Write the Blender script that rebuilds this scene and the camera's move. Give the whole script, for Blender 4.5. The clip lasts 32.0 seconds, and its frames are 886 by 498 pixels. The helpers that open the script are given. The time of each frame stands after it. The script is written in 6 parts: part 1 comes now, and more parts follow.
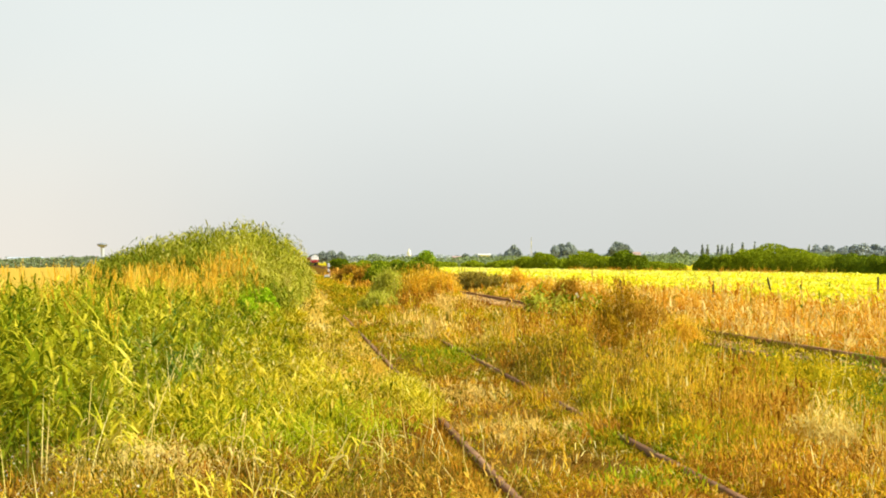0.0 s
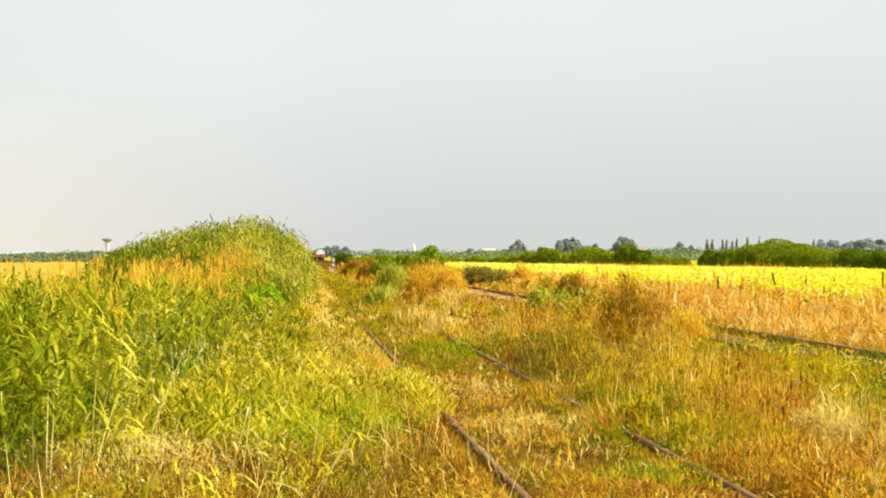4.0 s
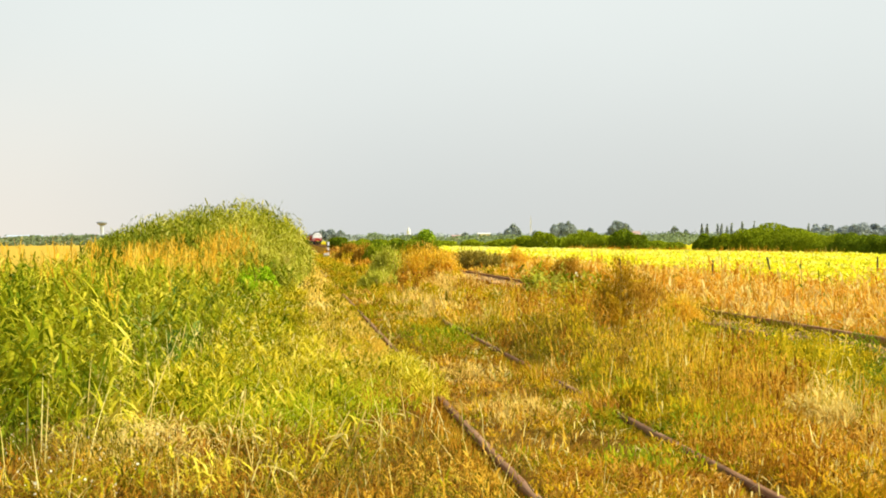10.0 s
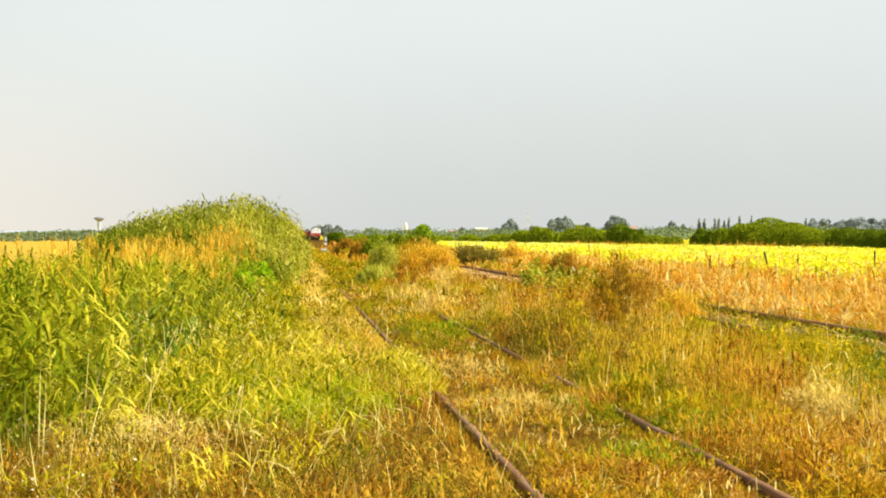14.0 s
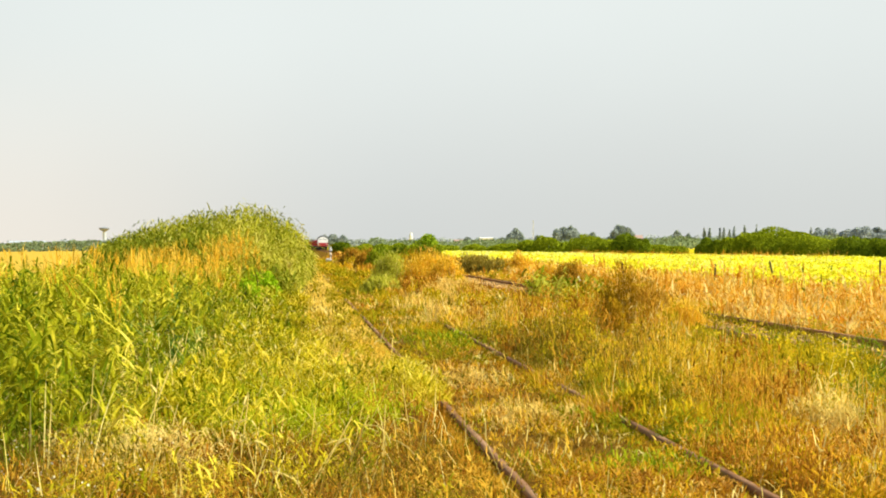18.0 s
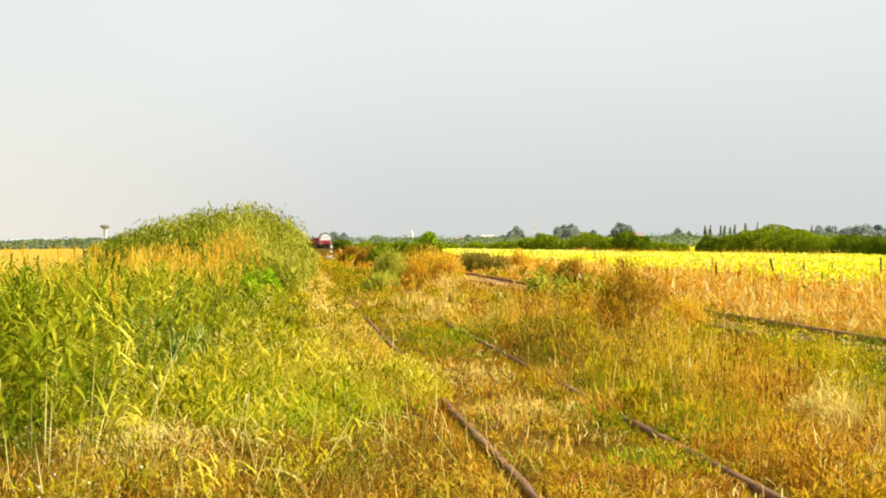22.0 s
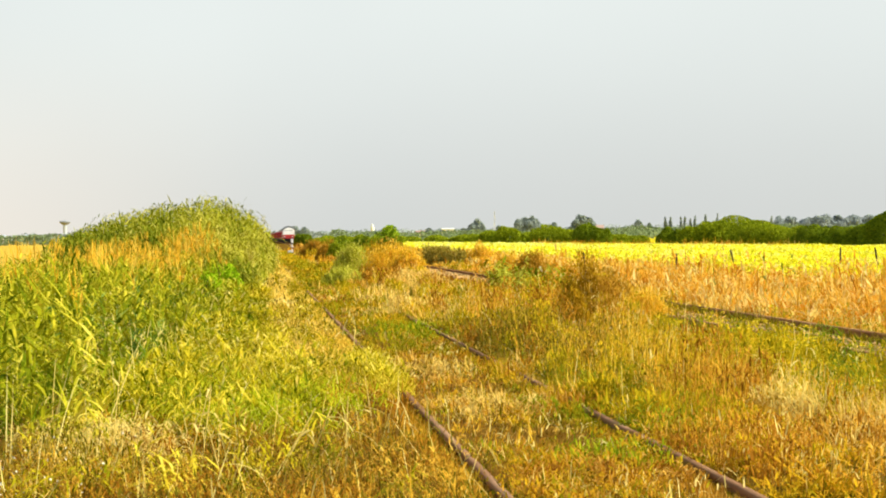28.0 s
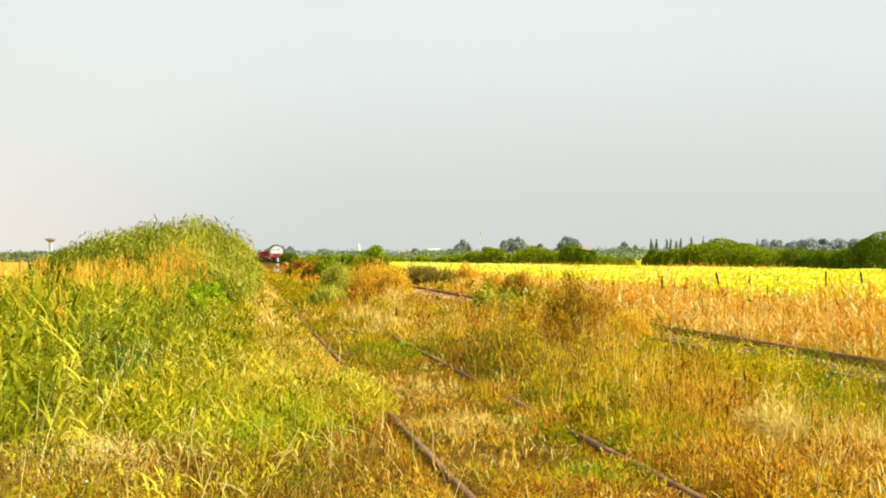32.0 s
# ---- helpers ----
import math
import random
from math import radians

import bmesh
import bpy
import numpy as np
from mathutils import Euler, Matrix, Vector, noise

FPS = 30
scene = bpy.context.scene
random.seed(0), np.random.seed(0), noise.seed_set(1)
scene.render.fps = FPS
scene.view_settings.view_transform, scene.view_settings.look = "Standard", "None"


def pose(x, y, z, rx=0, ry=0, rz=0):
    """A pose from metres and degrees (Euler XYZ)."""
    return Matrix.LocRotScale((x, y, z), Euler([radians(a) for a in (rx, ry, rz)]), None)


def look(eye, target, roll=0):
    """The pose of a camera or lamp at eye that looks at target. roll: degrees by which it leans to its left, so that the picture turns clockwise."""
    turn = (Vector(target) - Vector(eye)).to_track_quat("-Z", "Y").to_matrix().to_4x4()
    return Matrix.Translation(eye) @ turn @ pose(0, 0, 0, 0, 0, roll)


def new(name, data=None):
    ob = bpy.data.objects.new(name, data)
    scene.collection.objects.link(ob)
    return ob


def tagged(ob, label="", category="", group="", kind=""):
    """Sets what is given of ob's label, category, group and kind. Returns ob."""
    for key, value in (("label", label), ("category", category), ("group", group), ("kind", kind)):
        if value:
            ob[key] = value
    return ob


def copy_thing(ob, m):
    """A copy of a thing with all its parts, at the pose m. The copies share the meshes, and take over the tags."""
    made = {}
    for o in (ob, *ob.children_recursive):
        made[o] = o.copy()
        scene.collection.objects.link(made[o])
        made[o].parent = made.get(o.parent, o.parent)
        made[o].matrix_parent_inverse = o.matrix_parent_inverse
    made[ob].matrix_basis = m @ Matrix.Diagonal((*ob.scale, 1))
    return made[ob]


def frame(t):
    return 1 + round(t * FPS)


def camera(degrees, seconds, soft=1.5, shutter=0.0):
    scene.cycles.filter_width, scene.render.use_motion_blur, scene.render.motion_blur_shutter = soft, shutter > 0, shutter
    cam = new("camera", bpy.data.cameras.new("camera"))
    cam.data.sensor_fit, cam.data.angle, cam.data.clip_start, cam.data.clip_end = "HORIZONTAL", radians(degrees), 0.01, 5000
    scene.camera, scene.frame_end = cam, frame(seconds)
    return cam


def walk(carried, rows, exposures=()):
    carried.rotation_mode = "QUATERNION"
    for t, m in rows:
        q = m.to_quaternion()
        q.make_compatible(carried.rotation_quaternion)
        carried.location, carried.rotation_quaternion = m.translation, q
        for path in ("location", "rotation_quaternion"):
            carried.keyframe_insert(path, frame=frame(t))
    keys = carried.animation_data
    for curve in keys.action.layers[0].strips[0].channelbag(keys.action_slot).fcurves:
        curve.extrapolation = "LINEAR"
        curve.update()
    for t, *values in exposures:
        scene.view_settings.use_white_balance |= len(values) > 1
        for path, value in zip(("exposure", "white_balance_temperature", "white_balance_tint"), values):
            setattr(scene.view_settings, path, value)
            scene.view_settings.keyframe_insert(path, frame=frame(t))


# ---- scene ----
# ---------------------------------------------------------------- camera
EYE = (0.0, 0.0, 1.69)
cam = camera(22.0, 32.0, soft=1.9)

# seconds, turn to the left, tilt up, lean; degrees
PATH = [
    (0.0, -3.790, 0.284, -0.366),    (0.5, -3.801, 0.239, -0.450),    (1.0, -3.823, 0.214, -0.262),
    (1.5, -3.795, 0.136, -0.440),    (2.0, -3.765, 0.101, -0.479),    (2.5, -3.766, 0.067, -0.307),
    (3.0, -3.739, 0.087, -0.349),    (3.5, -3.693, 0.130, -0.351),    (5.5, -3.603, 0.171, -0.399),
    (6.0, -3.607, 0.117, -0.481),    (6.5, -3.635, 0.078, -0.391),    (7.0, -3.658, 0.023, -0.385),
    (7.5, -3.680, -0.045, -0.352),    (8.0, -3.720, -0.097, -0.308),    (8.5, -3.740, -0.128, -0.438),
    (9.0, -3.755, -0.172, -0.457),    (9.5, -3.787, -0.225, -0.223),    (10.0, -3.798, -0.249, -0.269),
    (10.5, -3.796, -0.250, -0.208),    (11.0, -3.798, -0.238, -0.287),    (11.5, -3.814, -0.243, -0.347),
    (12.0, -3.836, -0.242, -0.420),    (12.5, -3.842, -0.262, -0.395),    (13.0, -3.837, -0.324, -0.414),
    (13.5, -3.870, -0.373, -0.347),    (14.0, -3.866, -0.375, -0.349),    (14.5, -3.868, -0.371, -0.384),
    (16.5, -3.777, -0.411, -0.104),    (17.0, -3.744, -0.373, -0.096),    (17.5, -3.726, -0.233, -0.281),
    (18.0, -3.738, -0.132, -0.428),    (18.5, -3.741, -0.076, -0.349),    (19.0, -3.698, -0.017, -0.606),
    (19.5, -3.641, 0.003, -0.514),    (20.0, -3.617, 0.019, -0.562),    (20.5, -3.652, -0.038, -0.330),
    (21.0, -3.669, -0.078, -0.541),    (21.5, -3.690, -0.136, -0.457),    (22.0, -3.718, -0.190, -0.429),
    (22.5, -3.750, -0.240, -0.553),    (23.0, -3.834, -0.236, -0.690),    (23.5, -3.954, -0.232, -0.817),
    (24.0, -4.133, -0.230, -0.737),    (24.5, -4.231, -0.254, -0.725),    (25.0, -4.349, -0.282, -0.808),
    (25.5, -4.408, -0.302, -1.032),    (27.5, -4.592, -0.348, -0.858),    (28.0, -4.701, -0.369, -0.859),
    (28.5, -4.744, -0.393, -0.836),    (29.0, -4.777, -0.362, -0.604),    (29.5, -4.791, -0.245, -0.665),
    (30.0, -4.830, -0.140, -0.514),    (30.5, -4.854, -0.063, -0.719),    (31.0, -4.934, 0.029, -0.566),
    (31.5, -4.994, 0.113, -0.447),    (32.0, -5.060, 0.142, -0.382),
]

EXPOSURE = 0.32


def view(turn, tilt, lean):
    a, b = radians(turn), radians(tilt)
    ahead = (-math.sin(a) * math.cos(b), math.cos(a) * math.cos(b), math.sin(b))
    return look(EYE, tuple(EYE[i] + 10 * ahead[i] for i in range(3)), lean)


walk(cam, [(t, view(a, b, c)) for t, a, b, c in PATH], [(0.0, EXPOSURE), (32.0, EXPOSURE)])

# ---------------------------------------------------------------- sky and sun
SUN_TURN, SUN_HEIGHT = radians(104), radians(38)      # clockwise from the track's direction


def make_sky():
    world = bpy.data.worlds.new("sky")
    scene.world = world
    world.use_nodes = True
    nt = world.node_tree
    nt.nodes.clear()
    out = nt.nodes.new("ShaderNodeOutputWorld")
    bg = nt.nodes.new("ShaderNodeBackground")
    sky = nt.nodes.new("ShaderNodeTexSky")
    sky.sky_type, sky.sun_disc = "NISHITA", False
    sky.sun_elevation, sky.sun_rotation = SUN_HEIGHT, SUN_TURN
    sky.dust_density, sky.air_density = 6.0, 1.0
    dim = nt.nodes.new("ShaderNodeVectorMath")
    dim.operation = "SCALE"
    dim.inputs["Scale"].default_value = 0.10
    nt.links.new(sky.outputs[0], dim.inputs[0])
    # thin even cloud: whiter overhead, greyer low down, warmer towards the west
    geo = nt.nodes.new("ShaderNodeTexCoord")
    sep = nt.nodes.new("ShaderNodeSeparateXYZ")
    nt.links.new(geo.outputs["Generated"], sep.inputs[0])
    up = nt.nodes.new("ShaderNodeMapRange")
    up.inputs["From Min"].default_value, up.inputs["From Max"].default_value = -0.02, 0.11
    up.interpolation_type = "SMOOTHSTEP"
    nt.links.new(sep.outputs["Z"], up.inputs["Value"])
    side = nt.nodes.new("ShaderNodeMapRange")
    side.inputs["From Min"].default_value, side.inputs["From Max"].default_value = -0.14, 0.05
    side.interpolation_type = "SMOOTHSTEP"
    nt.links.new(sep.outputs["X"], side.inputs["Value"])
    low = nt.nodes.new("ShaderNodeMix")
    low.data_type = "RGBA"
    low.inputs[6].default_value, low.inputs[7].default_value = (0.93, 0.865, 0.765, 1), (0.695, 0.715, 0.695, 1)
    nt.links.new(side.outputs[0], low.inputs[0])
    high = nt.nodes.new("ShaderNodeMix")
    high.data_type = "RGBA"
    high.inputs[7].default_value = (0.845, 0.90, 0.88, 1)
    nt.links.new(low.outputs[2], high.inputs[6])
    nt.links.new(up.outputs[0], high.inputs[0])
    # deeper blue-grey towards the zenith
    top = nt.nodes.new("ShaderNodeMapRange")
    top.inputs["From Min"].default_value, top.inputs["From Max"].default_value = 0.16, 0.75
    top.interpolation_type = "SMOOTHSTEP"
    nt.links.new(sep.outputs["Z"], top.inputs["Value"])
    dome_mix = nt.nodes.new("ShaderNodeMix")
    dome_mix.data_type = "RGBA"
    dome_mix.inputs[7].default_value = (0.36, 0.45, 0.54, 1)
    nt.links.new(high.outputs[2], dome_mix.inputs[6])
    nt.links.new(top.outputs[0], dome_mix.inputs[0])
    mot = nt.nodes.new("ShaderNodeTexNoise")
    mot.inputs["Scale"].default_value, mot.inputs["Detail"].default_value = 5.0, 3.0
    nt.links.new(geo.outputs["Generated"], mot.inputs["Vector"])
    amp = nt.nodes.new("ShaderNodeMapRange")
    amp.inputs["To Min"].default_value, amp.inputs["To Max"].default_value = 0.94, 1.06
    nt.links.new(mot.outputs[0], amp.inputs["Value"])
    cloud = nt.nodes.new("ShaderNodeVectorMath")
    cloud.operation = "SCALE"
    nt.links.new(dome_mix.outputs[2], cloud.inputs[0])
    nt.links.new(amp.outputs[0], cloud.inputs["Scale"])
    mix = nt.nodes.new("ShaderNodeMix")
    mix.data_type = "RGBA"
    mix.inputs[0].default_value = 0.94
    nt.links.new(dim.outputs[0], mix.inputs[6])
    nt.links.new(cloud.outputs[0], mix.inputs[7])
    nt.links.new(mix.outputs[2], bg.inputs["Color"])
    bg.inputs["Strength"].default_value = 0.801
    nt.links.new(bg.outputs[0], out.inputs[0])
    lamp = bpy.data.lights.new("sun", "SUN")
    lamp.energy, lamp.angle, lamp.color = 5.0, radians(1.2), (1.0, 0.93, 0.75)
    sun = new("sun", lamp)
    d = Vector((math.sin(SUN_TURN) * math.cos(SUN_HEIGHT), math.cos(SUN_TURN) * math.cos(SUN_HEIGHT), math.sin(SUN_HEIGHT)))
    sun.matrix_world = look(tuple(d * 100), (0, 0, 0))


make_sky()


# ---------------------------------------------------------------- materials
def mat(name, rough=0.8, metal=0.0):
    m = bpy.data.materials.new(name)
    m.use_nodes = True
    p = m.node_tree.nodes["Principled BSDF"]
    p.inputs["Roughness"].default_value, p.inputs["Metallic"].default_value = rough, metal
    return m, m.node_tree, p


def ramp(nt, stops):
    r = nt.nodes.new("ShaderNodeValToRGB")
    els = r.color_ramp.elements
    while len(els) < len(stops):
        els.new(0.5)
    for e, (at, c) in zip(els, stops):
        e.position, e.color = at, (*c, 1)
    return r


def noise_node(nt, scale, detail=4.0, rough=0.6, stretch=(1, 1, 1)):
    pos = nt.nodes.new("ShaderNodeTexCoord")
    mp = nt.nodes.new("ShaderNodeMapping")
    mp.inputs["Scale"].default_value = stretch
    nt.links.new(pos.outputs["Object"], mp.inputs[0])
    n = nt.nodes.new("ShaderNodeTexNoise")
    n.inputs["Scale"].default_value, n.inputs["Detail"].default_value, n.inputs["Roughness"].default_value = scale, detail, rough
    nt.links.new(mp.outputs[0], n.inputs["Vector"])
    return n


def leaf_mat(name, stops, patch=0.5, thin=0.2, rough=0.75):
    """Blades and leaves: each one takes its own tone from the stops, and leans by patch to the tone of its tuft."""
    m, nt, p = mat(name, rough)
    geo = nt.nodes.new("ShaderNodeNewGeometry")
    tone = nt.nodes.new("ShaderNodeAttribute")
    tone.attribute_name = "tone"
    mix = nt.nodes.new("ShaderNodeMix")
    mix.inputs[0].default_value = patch
    nt.links.new(geo.outputs["Random Per Island"], mix.inputs[2])
    nt.links.new(tone.outputs["Fac"], mix.inputs[3])
    r = ramp(nt, stops)
    nt.links.new(mix.outputs[0], r.inputs[0])
    grain = noise_node(nt, 30.0, 2.0, 0.5, (1, 1, 0.2))
    amp = nt.nodes.new("ShaderNodeMapRange")
    amp.inputs["To Min"].default_value, amp.inputs["To Max"].default_value = 0.75, 1.25
    nt.links.new(grain.outputs[0], amp.inputs["Value"])
    sc = nt.nodes.new("ShaderNodeVectorMath")
    sc.operation = "SCALE"
    nt.links.new(r.outputs[0], sc.inputs[0])
    nt.links.new(amp.outputs[0], sc.inputs["Scale"])
    nt.links.new(sc.outputs[0], p.inputs["Base Color"])
    p.inputs["Specular IOR Level"].default_value = 0.02
    # shading normals tilted up towards sun and sky: leaves look evenly brighter
    lift = nt.nodes.new("ShaderNodeVectorMath")
    lift.inputs[1].default_value = (0.12, -0.08, 0.6)
    nt.links.new(geo.outputs["Normal"], lift.inputs[0])
    unit = nt.nodes.new("ShaderNodeVectorMath")
    unit.operation = "NORMALIZE"
    nt.links.new(lift.outputs[0], unit.inputs[0])
    nt.links.new(unit.outputs[0], p.inputs["Normal"])
    tr = nt.nodes.new("ShaderNodeBsdfTranslucent")
    nt.links.new(sc.outputs[0], tr.inputs[0])
    sh = nt.nodes.new("ShaderNodeMixShader")
    sh.inputs[0].default_value = thin
    nt.links.new(p.outputs[0], sh.inputs[1])
    nt.links.new(tr.outputs[0], sh.inputs[2])
    nt.links.new(sh.outputs[0], nt.nodes["Material Output"].inputs[0])
    return m


def solid_mat(name, a, b, scale=4.0, rough=0.7, metal=0.0, bump=0.2, stretch=(1, 1, 1)):
    m, nt, p = mat(name, rough, metal)
    p.inputs["Specular IOR Level"].default_value = 0.5 if rough < 0.6 else 0.0 if rough > 0.8 else 0.15
    n = noise_node(nt, scale, 6.0, 0.65, stretch)
    r = ramp(nt, [(0.3, a), (0.7, b)])
    nt.links.new(n.outputs[0], r.inputs[0])
    nt.links.new(r.outputs[0], p.inputs["Base Color"])
    if bump:
        fine = noise_node(nt, scale * 6, 3.0)
        b_ = nt.nodes.new("ShaderNodeBump")
        b_.inputs["Strength"].default_value, b_.inputs["Distance"].default_value = bump, 0.02
        nt.links.new(fine.outputs[0], b_.inputs["Height"])
        nt.links.new(b_.outputs[0], p.inputs["Normal"])
    return m


M_REED = leaf_mat("reed_leaf", [(0.0, (0.03, 0.065, 0.002)), (0.3, (0.14, 0.20, 0.004)), (0.55, (0.39, 0.38, 0.010)), (0.8, (0.72, 0.62, 0.04)), (1.0, (0.88, 0.74, 0.13))], 0.72)
M_SEDGE = leaf_mat("blue_green_reed_leaf", [(0.0, (0.05, 0.11, 0.012)), (0.5, (0.16, 0.27, 0.035)), (1.0, (0.40, 0.48, 0.08))], 0.7)
M_REED_FAR = leaf_mat("reed_leaf_tall", [(0.0, (0.05, 0.085, 0.004)), (0.3, (0.20, 0.24, 0.010)), (0.6, (0.50, 0.46, 0.033)), (1.0, (0.80, 0.70, 0.16))], 0.8)
M_PLUME = leaf_mat("reed_plume", [(0.0, (0.66, 0.33, 0.012)), (0.5, (0.80, 0.46, 0.03)), (1.0, (0.88, 0.62, 0.10))], 0.4)
M_LIME = leaf_mat("fresh_grass", [(0.0, (0.07, 0.12, 0.002)), (0.25, (0.27, 0.28, 0.004)), (0.5, (0.61, 0.48, 0.012)), (0.75, (0.88, 0.71, 0.06)), (1.0, (0.95, 0.84, 0.24))], 0.8)
M_SOFT = leaf_mat("soft_grass", [(0.0, (0.16, 0.25, 0.004)), (0.5, (0.42, 0.48, 0.008)), (1.0, (0.74, 0.68, 0.03))], 0.6)
M_HERB = leaf_mat("herb_leaf", [(0.0, (0.10, 0.17, 0.004)), (0.5, (0.26, 0.33, 0.006)), (1.0, (0.50, 0.48, 0.02))], 0.5)
M_BRIGHT = leaf_mat("bright_herb", [(0.0, (0.16, 0.32, 0.004)), (0.6, (0.36, 0.55, 0.008)), (1.0, (0.58, 0.66, 0.03))], 0.5)
M_DRY = leaf_mat("dry_grass", [(0.0, (0.19, 0.06, 0.006)), (0.25, (0.45, 0.20, 0.012)), (0.5, (0.72, 0.43, 0.035)), (0.8, (0.89, 0.63, 0.10)), (1.0, (0.94, 0.75, 0.20))], 0.8)
M_BED = leaf_mat("track_weed", [(0.0, (0.13, 0.19, 0.004)), (0.25, (0.36, 0.30, 0.007)), (0.45, (0.68, 0.41, 0.013)), (0.68, (0.42, 0.17, 0.012)), (1.0, (0.87, 0.57, 0.11))], 0.88)
# low plants coloured dark, so gaps between taller ones look shaded
M_LOW = leaf_mat("low_growth_shaded", [(0.0, (0.035, 0.055, 0.003)), (0.3, (0.12, 0.13, 0.005)), (0.55, (0.30, 0.20, 0.008)), (0.78, (0.17, 0.075, 0.006)), (1.0, (0.52, 0.32, 0.05))], 0.8)
M_WEED = leaf_mat("weed", [(0.0, (0.07, 0.09, 0.004)), (0.2, (0.26, 0.23, 0.006)), (0.42, (0.71, 0.43, 0.013)), (0.62, (0.62, 0.28, 0.018)), (0.8, (0.86, 0.58, 0.07)), (1.0, (0.95, 0.74, 0.22))], 0.88)
M_RUST = leaf_mat("rusty_seed", [(0.0, (0.13, 0.05, 0.004)), (0.45, (0.42, 0.17, 0.012)), (0.8, (0.72, 0.38, 0.03)), (1.0, (0.84, 0.56, 0.12))], 0.75)
M_PETAL = leaf_mat("white_petal", [(0.0, (0.80, 0.72, 0.46)), (1.0, (0.90, 0.84, 0.62))], 0.3)
M_FLOWER = leaf_mat("yellow_flower", [(0.0, (0.58, 0.42, 0.01)), (1.0, (0.88, 0.68, 0.03))], 0.3)
M_ORANGE = leaf_mat("rusty_leaf", [(0.0, (0.60, 0.40, 0.015)), (0.5, (0.86, 0.52, 0.03)), (1.0, (0.94, 0.70, 0.12))], 0.4, 0.4)
M_STRAW = leaf_mat("straw_reed", [(0.0, (0.44, 0.14, 0.008)), (0.3, (0.76, 0.34, 0.02)), (0.6, (0.88, 0.54, 0.07)), (0.92, (0.96, 0.76, 0.30)), (1.0, (0.60, 0.44, 0.02))], 0.75, 0.35)
M_CROP = leaf_mat("yellow_crop", [(0.0, (0.46, 0.44, 0.008)), (0.25, (0.82, 0.73, 0.008)), (0.65, (0.92, 0.86, 0.03)), (1.0, (0.95, 0.92, 0.34))], 0.6)
M_OLIVE = leaf_mat("olive_leaf", [(0.0, (0.13, 0.18, 0.005)), (0.5, (0.27, 0.33, 0.010)), (1.0, (0.42, 0.46, 0.02))], 0.4, 0.3)
M_GREEN = leaf_mat("green_leaf", [(0.0, (0.07, 0.11, 0.006)), (0.5, (0.165, 0.23, 0.009)), (1.0, (0.30, 0.36, 0.016))], 0.4, 0.3)
M_LIGHTLEAF = leaf_mat("light_leaf", [(0.0, (0.08, 0.18, 0.006)), (0.5, (0.28, 0.42, 0.012)), (1.0, (0.60, 0.62, 0.06))], 0.3)
M_WILLOW = leaf_mat("willow_leaf", [(0.0, (0.28, 0.30, 0.02)), (0.5, (0.58, 0.56, 0.05)), (1.0, (0.82, 0.74, 0.14))], 0.4, 0.35)
M_OLD = leaf_mat("old_herb", [(0.0, (0.10, 0.10, 0.006)), (0.5, (0.24, 0.18, 0.012)), (0.8, (0.34, 0.20, 0.02)), (1.0, (0.56, 0.40, 0.10))], 0.6)
M_BROWN = leaf_mat("brown_seed", [(0.0, (0.17, 0.095, 0.005)), (0.5, (0.48, 0.28, 0.009)), (1.0, (0.76, 0.48, 0.025))], 0.3, 0.3)
M_DUSK = leaf_mat("dusky_leaf", [(0.0, (0.16, 0.14, 0.02)), (0.5, (0.32, 0.24, 0.03)), (1.0, (0.52, 0.36, 0.06))], 0.4, 0.3)
M_OLIVEWEED = leaf_mat("olive_weed", [(0.0, (0.14, 0.13, 0.004)), (0.4, (0.42, 0.34, 0.007)), (0.75, (0.74, 0.50, 0.014)), (1.0, (0.72, 0.36, 0.03))], 0.5, 0.3)
M_FEATHER = leaf_mat("feather_grass", [(0.0, (0.62, 0.40, 0.05)), (0.5, (0.82, 0.56, 0.12)), (1.0, (0.93, 0.73, 0.24))], 0.4, 0.3)
M_RUSSET = leaf_mat("russet_leaf", [(0.0, (0.22, 0.15, 0.010)), (0.5, (0.50, 0.27, 0.02)), (1.0, (0.78, 0.44, 0.05))], 0.5, 0.3)
M_PALE = leaf_mat("pale_straw", [(0.0, (0.84, 0.60, 0.10)), (1.0, (0.97, 0.85, 0.32))], 0.3, 0.35)
# air haze is mixed into these three leaf colours: greyer, bluer, paler
M_FAR = leaf_mat("far_leaf_hazed", [(0.0, (0.29, 0.34, 0.305)), (0.5, (0.345, 0.395, 0.355)), (1.0, (0.40, 0.45, 0.405))], 0.3, 0.15)
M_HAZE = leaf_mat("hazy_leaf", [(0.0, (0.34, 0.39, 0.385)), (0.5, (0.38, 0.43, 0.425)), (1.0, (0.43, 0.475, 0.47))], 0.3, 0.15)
M_MID = leaf_mat("middle_leaf_hazed", [(0.0, (0.14, 0.19, 0.09)), (0.5, (0.20, 0.26, 0.12)), (1.0, (0.28, 0.33, 0.14))], 0.3, 0.2)
M_BARK = solid_mat("bark", (0.10, 0.07, 0.04), (0.22, 0.16, 0.10), 9, 0.9, bump=0.5, stretch=(1, 1, 0.2))
M_RAIL = solid_mat("rusty_rail", (0.22, 0.105, 0.05), (0.40, 0.24, 0.14), 6, 0.9, 0.0, 0.3, (1, 0.15, 1))
M_RAIL_PALE = solid_mat("pale_rusty_rail", (0.33, 0.155, 0.07), (0.56, 0.32, 0.17), 5, 0.9, 0.0, 0.3, (1, 0.15, 1))
M_STONE = solid_mat("pale_ballast", (0.62, 0.36, 0.11), (0.85, 0.56, 0.23), 3, 0.95, bump=0.3)
